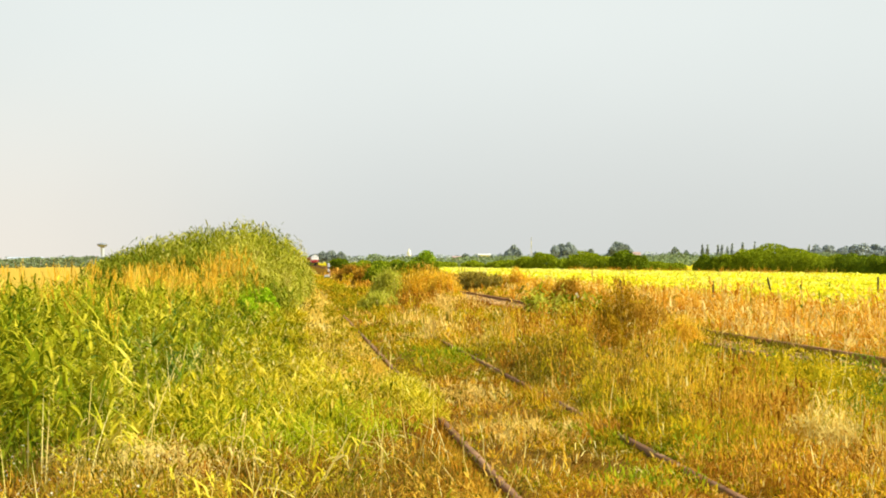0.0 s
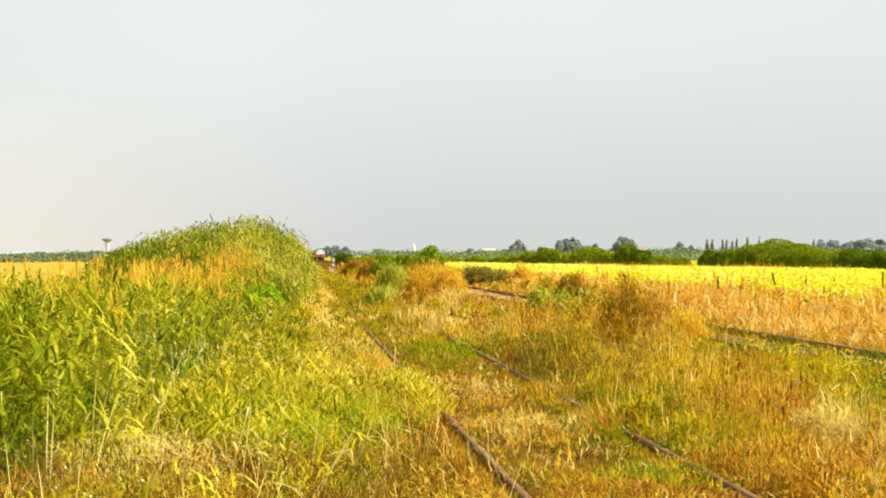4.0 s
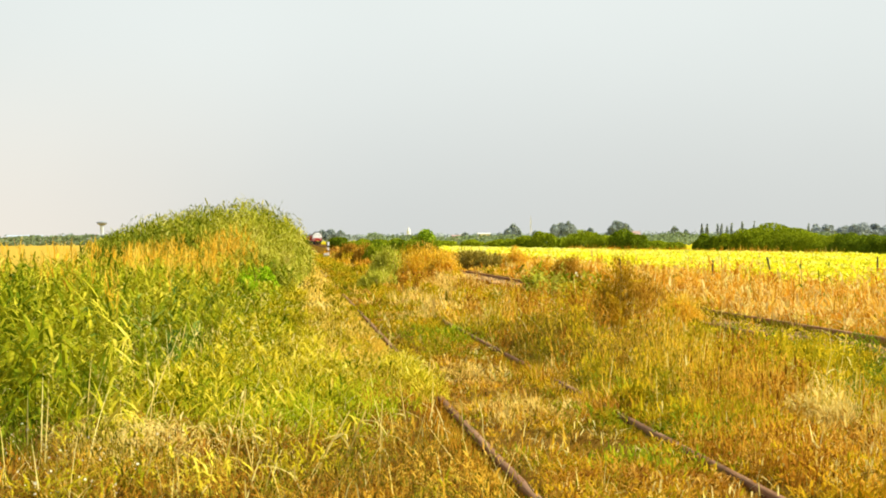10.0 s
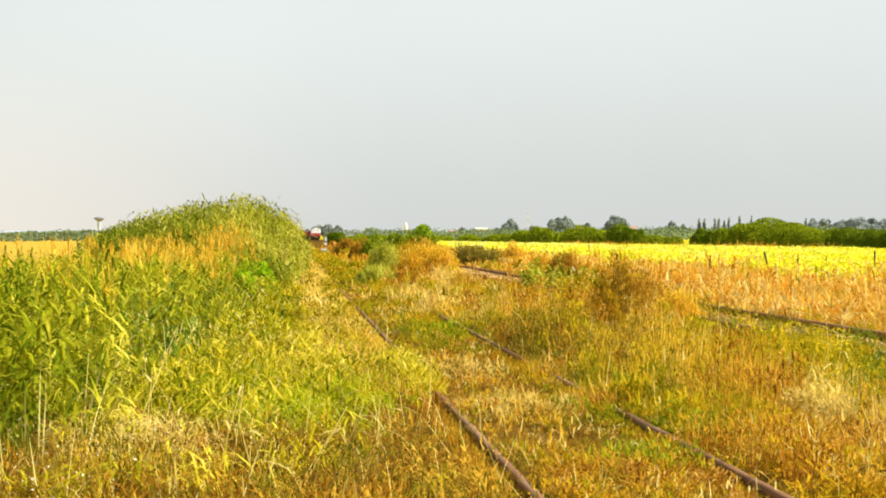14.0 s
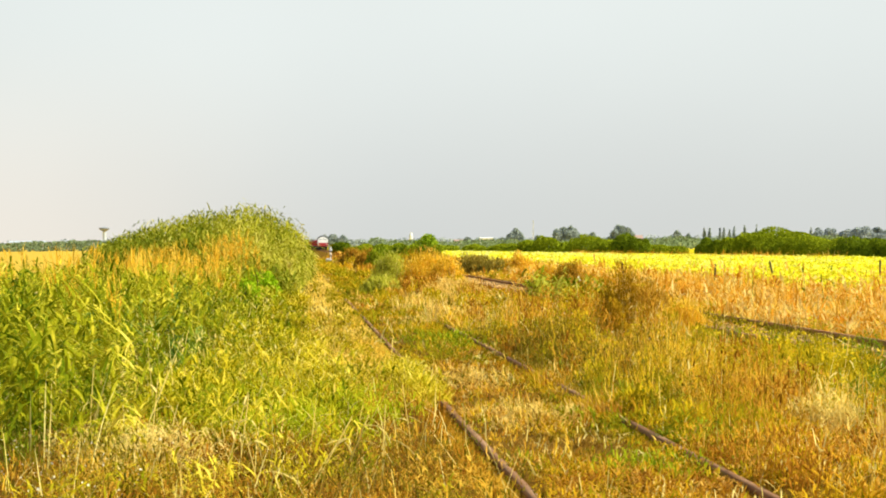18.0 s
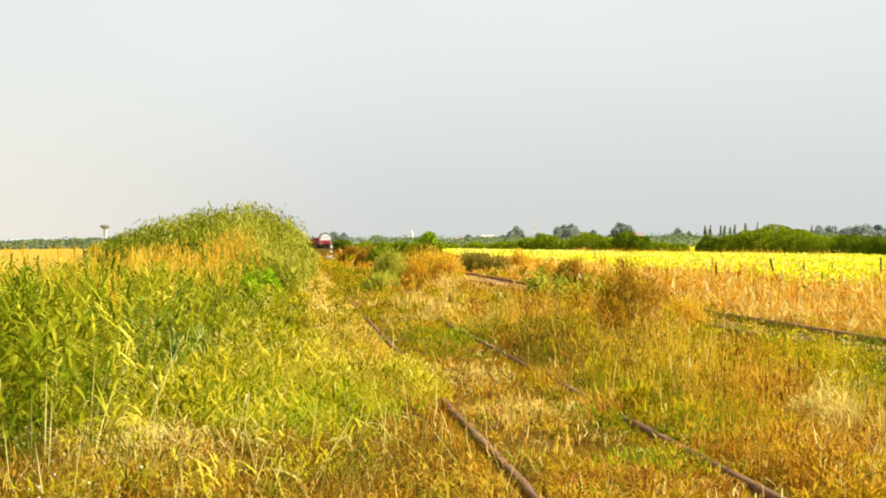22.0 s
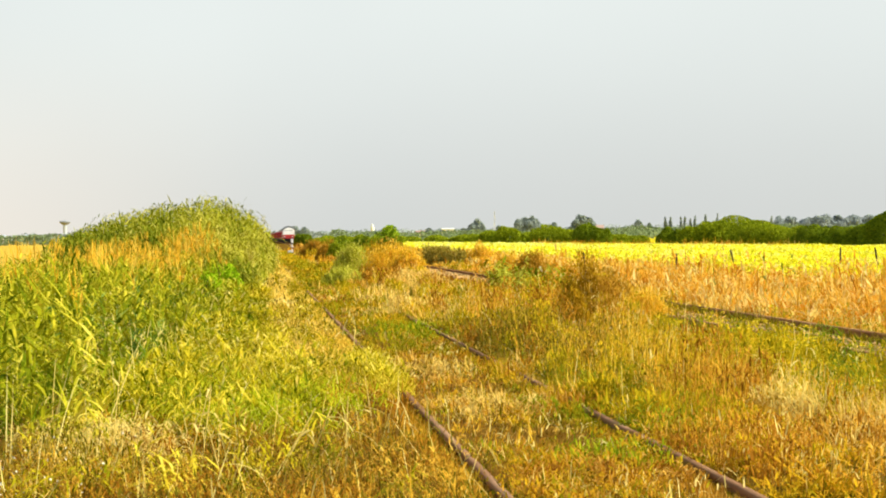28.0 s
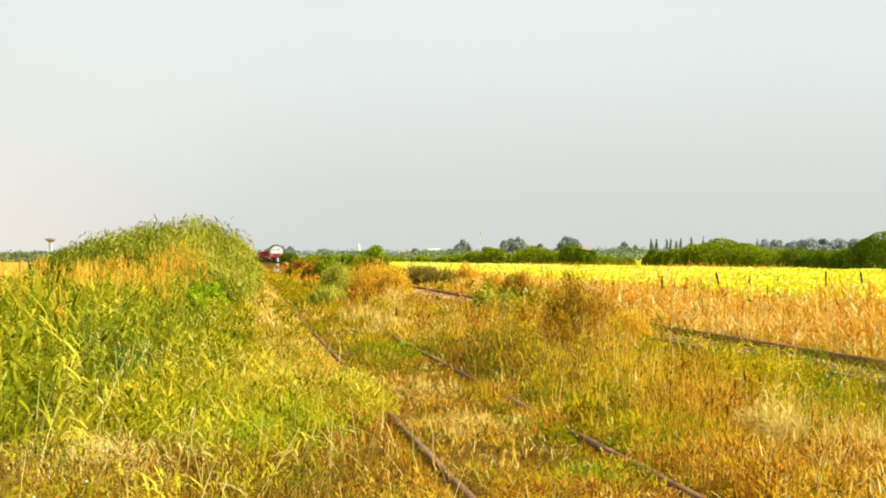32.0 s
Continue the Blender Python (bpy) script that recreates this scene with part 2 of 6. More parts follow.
M_SLEEPER = solid_mat("weathered_sleeper", (0.20, 0.12, 0.05), (0.36, 0.23, 0.11), 5, 0.9, bump=0.5, stretch=(0.3, 1, 1))
M_WHITE = solid_mat("white_paint", (0.72, 0.72, 0.70), (0.86, 0.86, 0.85), 1.5, 0.4, bump=0.0)
M_RED = solid_mat("red_paint", (0.46, 0.025, 0.03), (0.60, 0.045, 0.045), 1.2, 0.4, bump=0.0)
M_DARK = solid_mat("dark_iron", (0.02, 0.02, 0.022), (0.05, 0.045, 0.045), 3, 0.6, bump=0.1)
# tank grey lightened by painted-in distance haze
M_TANK = solid_mat("hazed_tank_grey", (0.22, 0.25, 0.28), (0.32, 0.35, 0.38), 0.6, 0.7, bump=0.05)
M_GREYPAINT = solid_mat("grey_roof_paint", (0.10, 0.11, 0.12), (0.17, 0.18, 0.19), 2, 0.5, bump=0.05)
# concrete made paler and bluer: distance haze put into the colour
M_CONCRETE = solid_mat("hazed_concrete", (0.48, 0.55, 0.62), (0.57, 0.64, 0.71), 0.4, 0.9, bump=0.1)
M_PLASTER = solid_mat("white_plaster", (0.70, 0.69, 0.66), (0.84, 0.83, 0.80), 0.8, 0.9, bump=0.1)
M_ROOF = solid_mat("tile_roof", (0.40, 0.27, 0.22), (0.52, 0.37, 0.31), 1.5, 0.85, bump=0.2)
M_POST = solid_mat("grey_wood", (0.06, 0.05, 0.03), (0.15, 0.12, 0.07), 8, 0.9, bump=0.4, stretch=(1, 1, 0.15))
M_STEEL = solid_mat("galvanised_steel", (0.55, 0.56, 0.57), (0.70, 0.70, 0.70), 3, 0.5, 0.2, bump=0.0)

_m, _nt, _p = mat("dark_glass", 0.08)
_p.inputs["Base Color"].default_value = (0.02, 0.025, 0.03, 1)
M_GLASS = _m
_m, _nt, _p = mat("lamp_glass", 0.15)
_p.inputs["Base Color"].default_value = (0.8, 0.78, 0.7, 1)
M_LAMP = _m


def ground_mat():
    m, nt, p = mat("soil_and_stubble", 0.95)
    pos = nt.nodes.new("ShaderNodeTexCoord")
    sep = nt.nodes.new("ShaderNodeSeparateXYZ")
    nt.links.new(pos.outputs["Object"], sep.inputs[0])
    wob = noise_node(nt, 0.15, 4)
    add = nt.nodes.new("ShaderNodeMath")
    add.operation = "MULTIPLY_ADD"
    add.inputs[1].default_value = 5.0
    nt.links.new(wob.outputs[0], add.inputs[0])
    nt.links.new(sep.outputs["X"], add.inputs[2])
    band = nt.nodes.new("ShaderNodeMapRange")
    band.inputs["From Min"].default_value, band.inputs["From Max"].default_value = -30.0, 40.0
    nt.links.new(add.outputs[0], band.inputs["Value"])
    # soil under reeds and weeds darkened, so gaps between plants look shaded
    zones = ramp(nt, [(0.0, (0.72, 0.47, 0.07)), (0.27, (0.72, 0.47, 0.07)), (0.32, (0.06, 0.055, 0.012)), (0.48, (0.19, 0.10, 0.016)), (0.62, (0.20, 0.115, 0.016)), (0.66, (0.60, 0.50, 0.02)), (1.0, (0.70, 0.58, 0.02))])
    p.inputs["Specular IOR Level"].default_value = 0.0
    nt.links.new(band.outputs[0], zones.inputs[0])
    n1, n2 = noise_node(nt, 1.2, 6), noise_node(nt, 14, 5)
    dark = nt.nodes.new("ShaderNodeMapRange")
    dark.inputs["To Min"].default_value, dark.inputs["To Max"].default_value = 0.5, 1.3
    nt.links.new(n1.outputs[0], dark.inputs["Value"])
    sc = nt.nodes.new("ShaderNodeVectorMath")
    sc.operation = "SCALE"
    nt.links.new(zones.outputs[0], sc.inputs[0])
    nt.links.new(dark.outputs[0], sc.inputs["Scale"])
    nt.links.new(sc.outputs[0], p.inputs["Base Color"])
    b_ = nt.nodes.new("ShaderNodeBump")
    b_.inputs["Strength"].default_value, b_.inputs["Distance"].default_value = 0.6, 0.04
    nt.links.new(n2.outputs[0], b_.inputs["Height"])
    nt.links.new(b_.outputs[0], p.inputs["Normal"])
    return m


M_GROUND = ground_mat()


# ---------------------------------------------------------------- mesh helpers
RNG = np.random.default_rng(7)


def mesh_from(name, geometry, material):
    """One mesh from arrays: vertices, a flat list of corner numbers, the corners of each face, and the tone of each vertex."""
    verts, faces_flat, counts = geometry[:3]
    me = bpy.data.meshes.new(name)
    me.vertices.add(len(verts))
    me.vertices.foreach_set("co", np.asarray(verts, np.float32).ravel())
    me.loops.add(len(faces_flat))
    me.loops.foreach_set("vertex_index", np.asarray(faces_flat, np.int32))
    me.polygons.add(len(counts))
    starts = np.concatenate([[0], np.cumsum(counts)[:-1]])
    me.polygons.foreach_set("loop_start", starts.astype(np.int32))
    me.update(calc_edges=True)
    if len(geometry) > 3:
        me.attributes.new("tone", "FLOAT", "POINT").data.foreach_set("value", np.asarray(geometry[3], np.float32))
    me.materials.append(material)
    return me


def ribbons(base, az, el, length, width, droop, twist=None, levels=3, tone=None):
    """Tapering blades: from base, rising at the angle el towards az, sinking by droop at the tip. Returns vertices, corners, counts."""
    n = len(base)
    twist = RNG.uniform(-0.6, 0.6, n) if twist is None else twist
    fwd = np.stack([np.cos(az), np.sin(az), np.zeros(n)], -1)
    side_az = az + np.pi / 2 + twist
    side = np.stack([np.cos(side_az), np.sin(side_az), np.zeros(n)], -1)
    vs = []
    for k in range(levels + 1):
        s = k / levels
        mid = base + fwd * (length * np.cos(el) * s)[:, None]
        mid[:, 2] += length * np.sin(el) * s - droop * length * s * s
        if k == levels:
            vs.append(mid[:, None])
        else:
            w = (width * (1.0 - 0.75 * s ** 1.6) * (0.75 if k == 0 else 1.0))[:, None] * side * 0.5
            vs.append(np.stack([mid - w, mid + w], 1))
    v = np.concatenate(vs, 1)
    per = 2 * levels + 1
    idx = []
    for k in range(levels - 1):
        a = 2 * k
        idx += [a, a + 1, a + 3, a + 2]
    idx += [2 * levels - 2, 2 * levels - 1, 2 * levels]
    counts = [4] * (levels - 1) + [3]
    f = (np.arange(n)[:, None] * per + np.array(idx)[None]).ravel()
    tone = RNG.random(n) if tone is None else np.clip(tone, 0, 1)
    return v.reshape(-1, 3), f, np.tile(counts, n), np.repeat(tone, per)


def flakes(centres, size, flat=0.0, long=1.6, tone=None):
    """Small pointed leaves, each a bent diamond of two triangles, turned at random."""
    n = len(centres)
    a = RNG.normal(size=(n, 3))
    a[:, 2] *= 1.0 - flat
    a /= np.linalg.norm(a, axis=1)[:, None] + 1e-9
    b = np.cross(a, RNG.normal(size=(n, 3)))
    b /= np.linalg.norm(b, axis=1)[:, None] + 1e-9
    s = np.broadcast_to(size, (n,))[:, None]
    c = np.cross(a, b) * s * 0.18
    v = np.stack([centres - a * s * long * 0.5, centres + b * s * 0.5 + c, centres + a * s * long * 0.5, centres - b * s * 0.5 + c], 1)
    f = (np.arange(n)[:, None] * 4 + np.array([0, 1, 2, 0, 2, 3])[None]).ravel()
    tone = RNG.random(n) if tone is None else np.clip(tone, 0, 1)
    return v.reshape(-1, 3), f, np.full(2 * n, 3), np.repeat(tone, 4)


def join(*sets):
    vs, fs, cs, ts, off = [], [], [], [], 0
    for v, f, c, t in sets:
        vs.append(v), fs.append(f + off), cs.append(c), ts.append(t)
        off += len(v)
    return np.concatenate(vs), np.concatenate(fs), np.concatenate(cs), np.concatenate(ts)


def stuff(name, label, category, geometry, material):
    ob = new(name, mesh_from(name, geometry, material))
    return tagged(ob, label, category, kind="stuff")


def part(name, bm, material, parent, label=""):
    me = bpy.data.meshes.new(name)
    bm.normal_update()
    bm.to_mesh(me)
    bm.free()
    me.materials.append(material)
    ob = new(name, me)
    ob.parent = parent
    return tagged(ob, label)


def array_part(name, geometry, material, parent, label=""):
    ob = new(name, mesh_from(name, geometry, material))
    ob.parent = parent
    return tagged(ob, label)


def thing(name, m, label, category, group=""):
    ob = new(name)
    ob.empty_display_size = 0.2
    ob.matrix_world = m
    return tagged(ob, label, category, group)


def box(bm, x0, x1, y0, y1, z0, z1, bevel=0.0):
    r = bmesh.ops.create_cube(bm, size=1.0, matrix=Matrix.Translation(((x0 + x1) / 2, (y0 + y1) / 2, (z0 + z1) / 2)) @ Matrix.Diagonal((x1 - x0, y1 - y0, z1 - z0, 1)))
    if bevel:
        es = list({e for v in r["verts"] for e in v.link_edges})
        bmesh.ops.bevel(bm, geom=es, offset=bevel, segments=2, affect="EDGES", profile=0.6)
    return bm


def tube(bm, p0, p1, r0, r1, seg=8):
    p0, p1 = Vector(p0), Vector(p1)
    d = p1 - p0
    m = Matrix.Translation((p0 + p1) / 2) @ d.to_track_quat("Z", "Y").to_matrix().to_4x4()
    bmesh.ops.create_cone(bm, cap_ends=True, segments=seg, radius1=r0, radius2=r1, depth=d.length, matrix=m)
    return bm


def lathe(bm, profile, seg=24):
    rings = []
    for r, z in profile:
        rings.append([bm.verts.new((r * math.cos(2 * math.pi * k / seg), r * math.sin(2 * math.pi * k / seg), z)) for k in range(seg)])
    for a, b in zip(rings, rings[1:]):
        for k in range(seg):
            bm.faces.new((a[k], a[(k + 1) % seg], b[(k + 1) % seg], b[k]))
    bm.faces.new(list(reversed(rings[0])))
    bm.faces.new(rings[-1])
    return bm


# ---------------------------------------------------------------- ground
def make_ground():
    side = np.sinh(np.linspace(-7.5, 7.5, 151))
    side = side / side[-1] * 4800
    xs, ys = np.meshgrid(side, side)
    z = np.array([0.04 * noise.noise((x * 0.3, y * 0.3, 0)) if abs(x) < 40 and abs(y) < 160 else 0.0 for x, y in zip(xs.ravel(), ys.ravel())])
    z += 0.03 * np.clip((6.8 - np.abs(xs.ravel())) / 1.0, 0, 1)      # the old line is silted up to its rails
    n = len(side)
    i = np.arange(n * n).reshape(n, n)
    quads = np.stack([i[:-1, :-1], i[:-1, 1:], i[1:, 1:], i[1:, :-1]], -1).reshape(-1, 4)
    v = np.stack([xs.ravel(), ys.ravel() + 40, z - 0.02], -1)
    me = mesh_from("ground", (v, quads.ravel(), np.full(len(quads), 4)), M_GROUND)
    for p in me.polygons:
        p.use_smooth = True
    tagged(new("ground", me), "flat plain of dry soil, stubble and yellow fields", "ground", kind="structure")


make_ground()

# ---------------------------------------------------------------- tracks
RAIL_TOP = 0.07
MAIN_X = 2.27


def second_x(y):
    return float(np.interp(y, [-60, 34, 48, 80, 115, 200, 1000], [8.6, 8.36, 8.28, 7.85, 7.75, 7.85, 8.0]))


def rail_mesh(centre, offset, y0, y1, step, seed, top):
    prof = [(-0.028, 0), (-0.024, 0.005), (0.024, 0.005), (0.028, 0), (0.028, -0.035), (0.010, -0.048), (0.009, -0.125), (0.065, -0.14), (0.065, -0.152), (-0.065, -0.152), (-0.065, -0.14), (-0.009, -0.125), (-0.010, -0.048), (-0.028, -0.035)]
    ys = np.arange(y0, y1 + step, step)
    k = len(prof)
    v = []
    for y in ys:
        cx = centre(y) + offset + 0.006 * noise.noise((seed, y * 0.05, 0)) + 0.001 * noise.noise((seed, y * 0.5, 3))
        cz = top + 0.008 * noise.noise((seed + 5, y * 0.11, 0))
        v += [(cx + a, y, cz + b) for a, b in prof]
    n = len(ys)
    i = np.arange(n * k).reshape(n, k)
    j = np.roll(i, -1, axis=1)
    quads = np.stack([i[:-1], i[1:], j[1:], j[:-1]], -1).reshape(-1, 4)
    return np.array(v), quads.ravel(), np.full(len(quads), 4)


def make_track(name, centre, label, y0, y1, sleeper_from, sleeper_to, seed, top, steel):
    track = tagged(new(name), label, "railway track", kind="structure")
    for off, s in ((-0.7525, seed), (0.7525, seed + 1)):
        array_part("rail", rail_mesh(centre, off, y0, y1, 1.0 if y1 < 500 else 2.0, s, top), steel, track, "rust-brown steel rail")
    bm = box(bmesh.new(), -1.25, 1.25, -0.12, 0.12, -0.13, 0.0, 0.02)
    first = part("sleeper", bm, M_SLEEPER, track)
    rows = np.arange(sleeper_from, sleeper_to, 0.65)
    rng = random.Random(seed)
    for i, y in enumerate(rows):
        ob = first if i == 0 else first.copy()
        if i:
            scene.collection.objects.link(ob)
        ob.matrix_basis = pose(centre(y) + rng.uniform(-0.05, 0.05), y, top - 0.115 + rng.uniform(-0.012, 0.012), 0, 0, rng.uniform(-1.5, 1.5))
    return track


# ---------------------------------------------------------------- ground cover
def cone_points(n, zone, y0=9.0, y1=260.0, bias=1.0, spill=0.12):
    """Points strewn where the camera looks, thinning with distance, and some all round; zone(x, y) says which stay."""
    got, have = [], 0
    while have < n:
        m = int(n * 1.5) + 1000
        y = y0 * (y1 / y0) ** (RNG.random(m) ** bias)
        x = RNG.uniform(-0.17 * y - 1.0, 0.33 * y + 1.0)
        k = int(m * spill)
        x[:k], y[:k] = RNG.uniform(-14, 24, k), RNG.uniform(-8, 90, k)
        ok = zone(x, y)
        p = np.stack([x[ok], y[ok]], -1)
        RNG.shuffle(p)
        got.append(p)
        have += len(p)
    return np.concatenate(got)[:n]


def lattice(x, y, seed):
    """A repeatable random number for each whole place."""
    a = (x.astype(np.int64) * 374761393 + y.astype(np.int64) * 668265263 + seed * 974634777) & 0x7FFFFFFF
    a = ((a ^ (a >> 13)) * 1274126177) & 0x7FFFFFFF
    return ((a ^ (a >> 16)) & 0xFFFF) / 65535.0


def field(x, y, scale, seed=0.0):
    """Uneven patches, 0 to 1, longer along the line than across it."""
    out, amp, total, s = 0, 1.0, 0.0, int(seed * 10) + 3
    for k in range(3):
        u, v = x * scale * 2 ** k + 17.3, y * scale * 0.4 * 2 ** k + 5.1
        i, j = np.floor(u), np.floor(v)
        a, b = u - i, v - j
        a, b = a * a * (3 - 2 * a), b * b * (3 - 2 * b)
        n = (lattice(i, j, s + k) * (1 - a) + lattice(i + 1, j, s + k) * a) * (1 - b) + (lattice(i, j + 1, s + k) * (1 - a) + lattice(i + 1, j + 1, s + k) * a) * b
        out, total, amp = out + n * amp, total + amp, amp * 0.55
    return np.clip((out / total - 0.5) * 1.7 + 0.5, 0, 1)


def edge(y):
    """Where the reeds end and the verge begins."""
    return np.interp(y, [0, 10, 17, 30, 50, 80, 105, 130, 300], [-2.2, -1.95, -1.5, -1.0, -0.5, 0.25, 0.8, 0.6, 0.2])


def apparent(y, least, dots=1.3):
    """Farther plants are drawn coarser: the width grows with the distance along the line."""
    return np.maximum(least, np.abs(y) * dots / 4033.0)


def tufts(p, blades, h, w, spread, el, droop, tone, levels=3, dots=1.8, z=-0.03):
    """Tufts of blades that lean outwards. p: places; h, tone: one for each tuft."""
    n = len(p)
    rep = lambda a: np.repeat(np.broadcast_to(a, (n,)), blades)
    m = n * blades
    az = RNG.uniform(0, 2 * np.pi, m)
    r = np.abs(RNG.normal(0, 1, m)) * rep(spread)
    base = np.stack([rep(p[:, 0]) + r * np.cos(az), rep(p[:, 1]) + r * np.sin(az), np.full(m, z)], -1)
    ln = rep(h) * RNG.uniform(0.35, 1.1, m)
    wd = apparent(base[:, 1], w, dots) * RNG.uniform(0.6, 1.4, m)
    return ribbons(base, az + RNG.normal(0, 0.7, m), RNG.uniform(*el, m), ln, wd, RNG.uniform(*droop, m), levels=levels, tone=rep(tone))


def herbs(p, h, k, size, spread, tone, dots=2.3, stalks=3, flat=0.4):
    """Bushy herbs: a few stalks and many small leaves or seeds, thicker towards the top."""
    n = len(p)
    f = RNG.random(n * k) ** 0.65
    rep = lambda a: np.repeat(np.broadcast_to(a, (n,)), k)
    wide = rep(spread) * (0.35 + 0.65 * np.sin(np.clip(f, 0, 1) * 2.6))
    c = np.stack([rep(p[:, 0]) + RNG.normal(0, 1, n * k) * wide, rep(p[:, 1]) + RNG.normal(0, 1, n * k) * wide, rep(h) * f], -1)
    w = apparent(c[:, 1], size * 0.55, dots * 0.8) * RNG.uniform(0.6, 1.5, n * k)
    leaves = ribbons(c, RNG.uniform(0, 2 * np.pi, n * k), RNG.uniform(0.9 - 1.5 * flat, 1.5, n * k), w * RNG.uniform(2.5, 6.0, n * k), w, RNG.uniform(0, 0.6, n * k), levels=2, tone=rep(tone) + RNG.normal(0, 0.06, n * k))
    return join(leaves, tufts(p, stalks, h * 1.0, 0.006, spread * 0.5, (1.2, 1.54), (0, 0.1), np.clip(tone + 0.1, 0, 1), dots=1.9))


def leafage(p, k, h, length, width, spread, tone, dots=2.2, el=(-0.2, 1.1), droop=(0.1, 0.8), levels=3):
    """Rounded clumps of short bent leaves, each clump a low dome. h, spread, tone: one for each clump."""
    n = len(p)
    rep = lambda a: np.repeat(np.broadcast_to(a, (n,)), k)
    m = n * k
    a, r = RNG.uniform(0, 2 * np.pi, m), np.sqrt(RNG.random(m))
    wide = rep(np.maximum(spread, np.abs(p[:, 1]) * 0.0022))
    z = rep(h) * (1.0 - 0.75 * r * r) * RNG.random(m) ** 0.45
    base = np.stack([rep(p[:, 0]) + wide * r * np.cos(a), rep(p[:, 1]) + wide * r * np.sin(a), np.maximum(z, 0.0)], -1)
    ln = length * RNG.uniform(0.5, 1.3, m) * np.maximum(1.0, np.abs(base[:, 1]) / 40)
    wd = apparent(base[:, 1], width, dots) * RNG.uniform(0.6, 1.4, m)
    return ribbons(base, a + RNG.normal(0, 1.1, m), RNG.uniform(*el, m), ln, wd, RNG.uniform(*droop, m), levels=levels, tone=rep(tone) + RNG.normal(0, 0.06, m))


def bump(x, y, cx, cy, rx, ry):
    return np.exp(-((x - cx) / rx) ** 2 - ((y - cy) / ry) ** 2)


def chance(v):
    return RNG.random(len(v)) < np.clip(v, 0, 1)


def share(x, y):
    return np.clip((x - edge(y)) / (1.4 - edge(y)), 0, 1)


def dry_end(x, y):
    """1 where the bank is dry: its near end and the strip along the rail."""
    near = np.clip((20.6 + 5.0 * (field(x, y, 1.4, 1.1) - 0.5) - y) / 1.5, 0, 1)
    strip = np.clip((share(x, y) - 0.55 + 0.4 * (field(x, y, 1.1, 2.1) - 0.5) + np.clip((y - 26) / 60, 0, 0.5)) / 0.3, 0, 1)
    return np.maximum(near * 0.97, strip)


def clumps(p, blades, h, w, spread, el, droop, tone, levels=3, dots=1.9):
    """Wide tufts, coarser farther along the line."""
    return tufts(p, blades, h, w, np.maximum(spread, np.abs(p[:, 1]) * 0.0022), el, droop, tone, levels, dots)


def groups(p, k, r):
    """k places round each of p."""
    q = np.repeat(p, k, 0)
    return q + RNG.normal(0, 1, q.shape) * np.maximum(r, np.abs(q[:, 1:2]) * 0.0025)


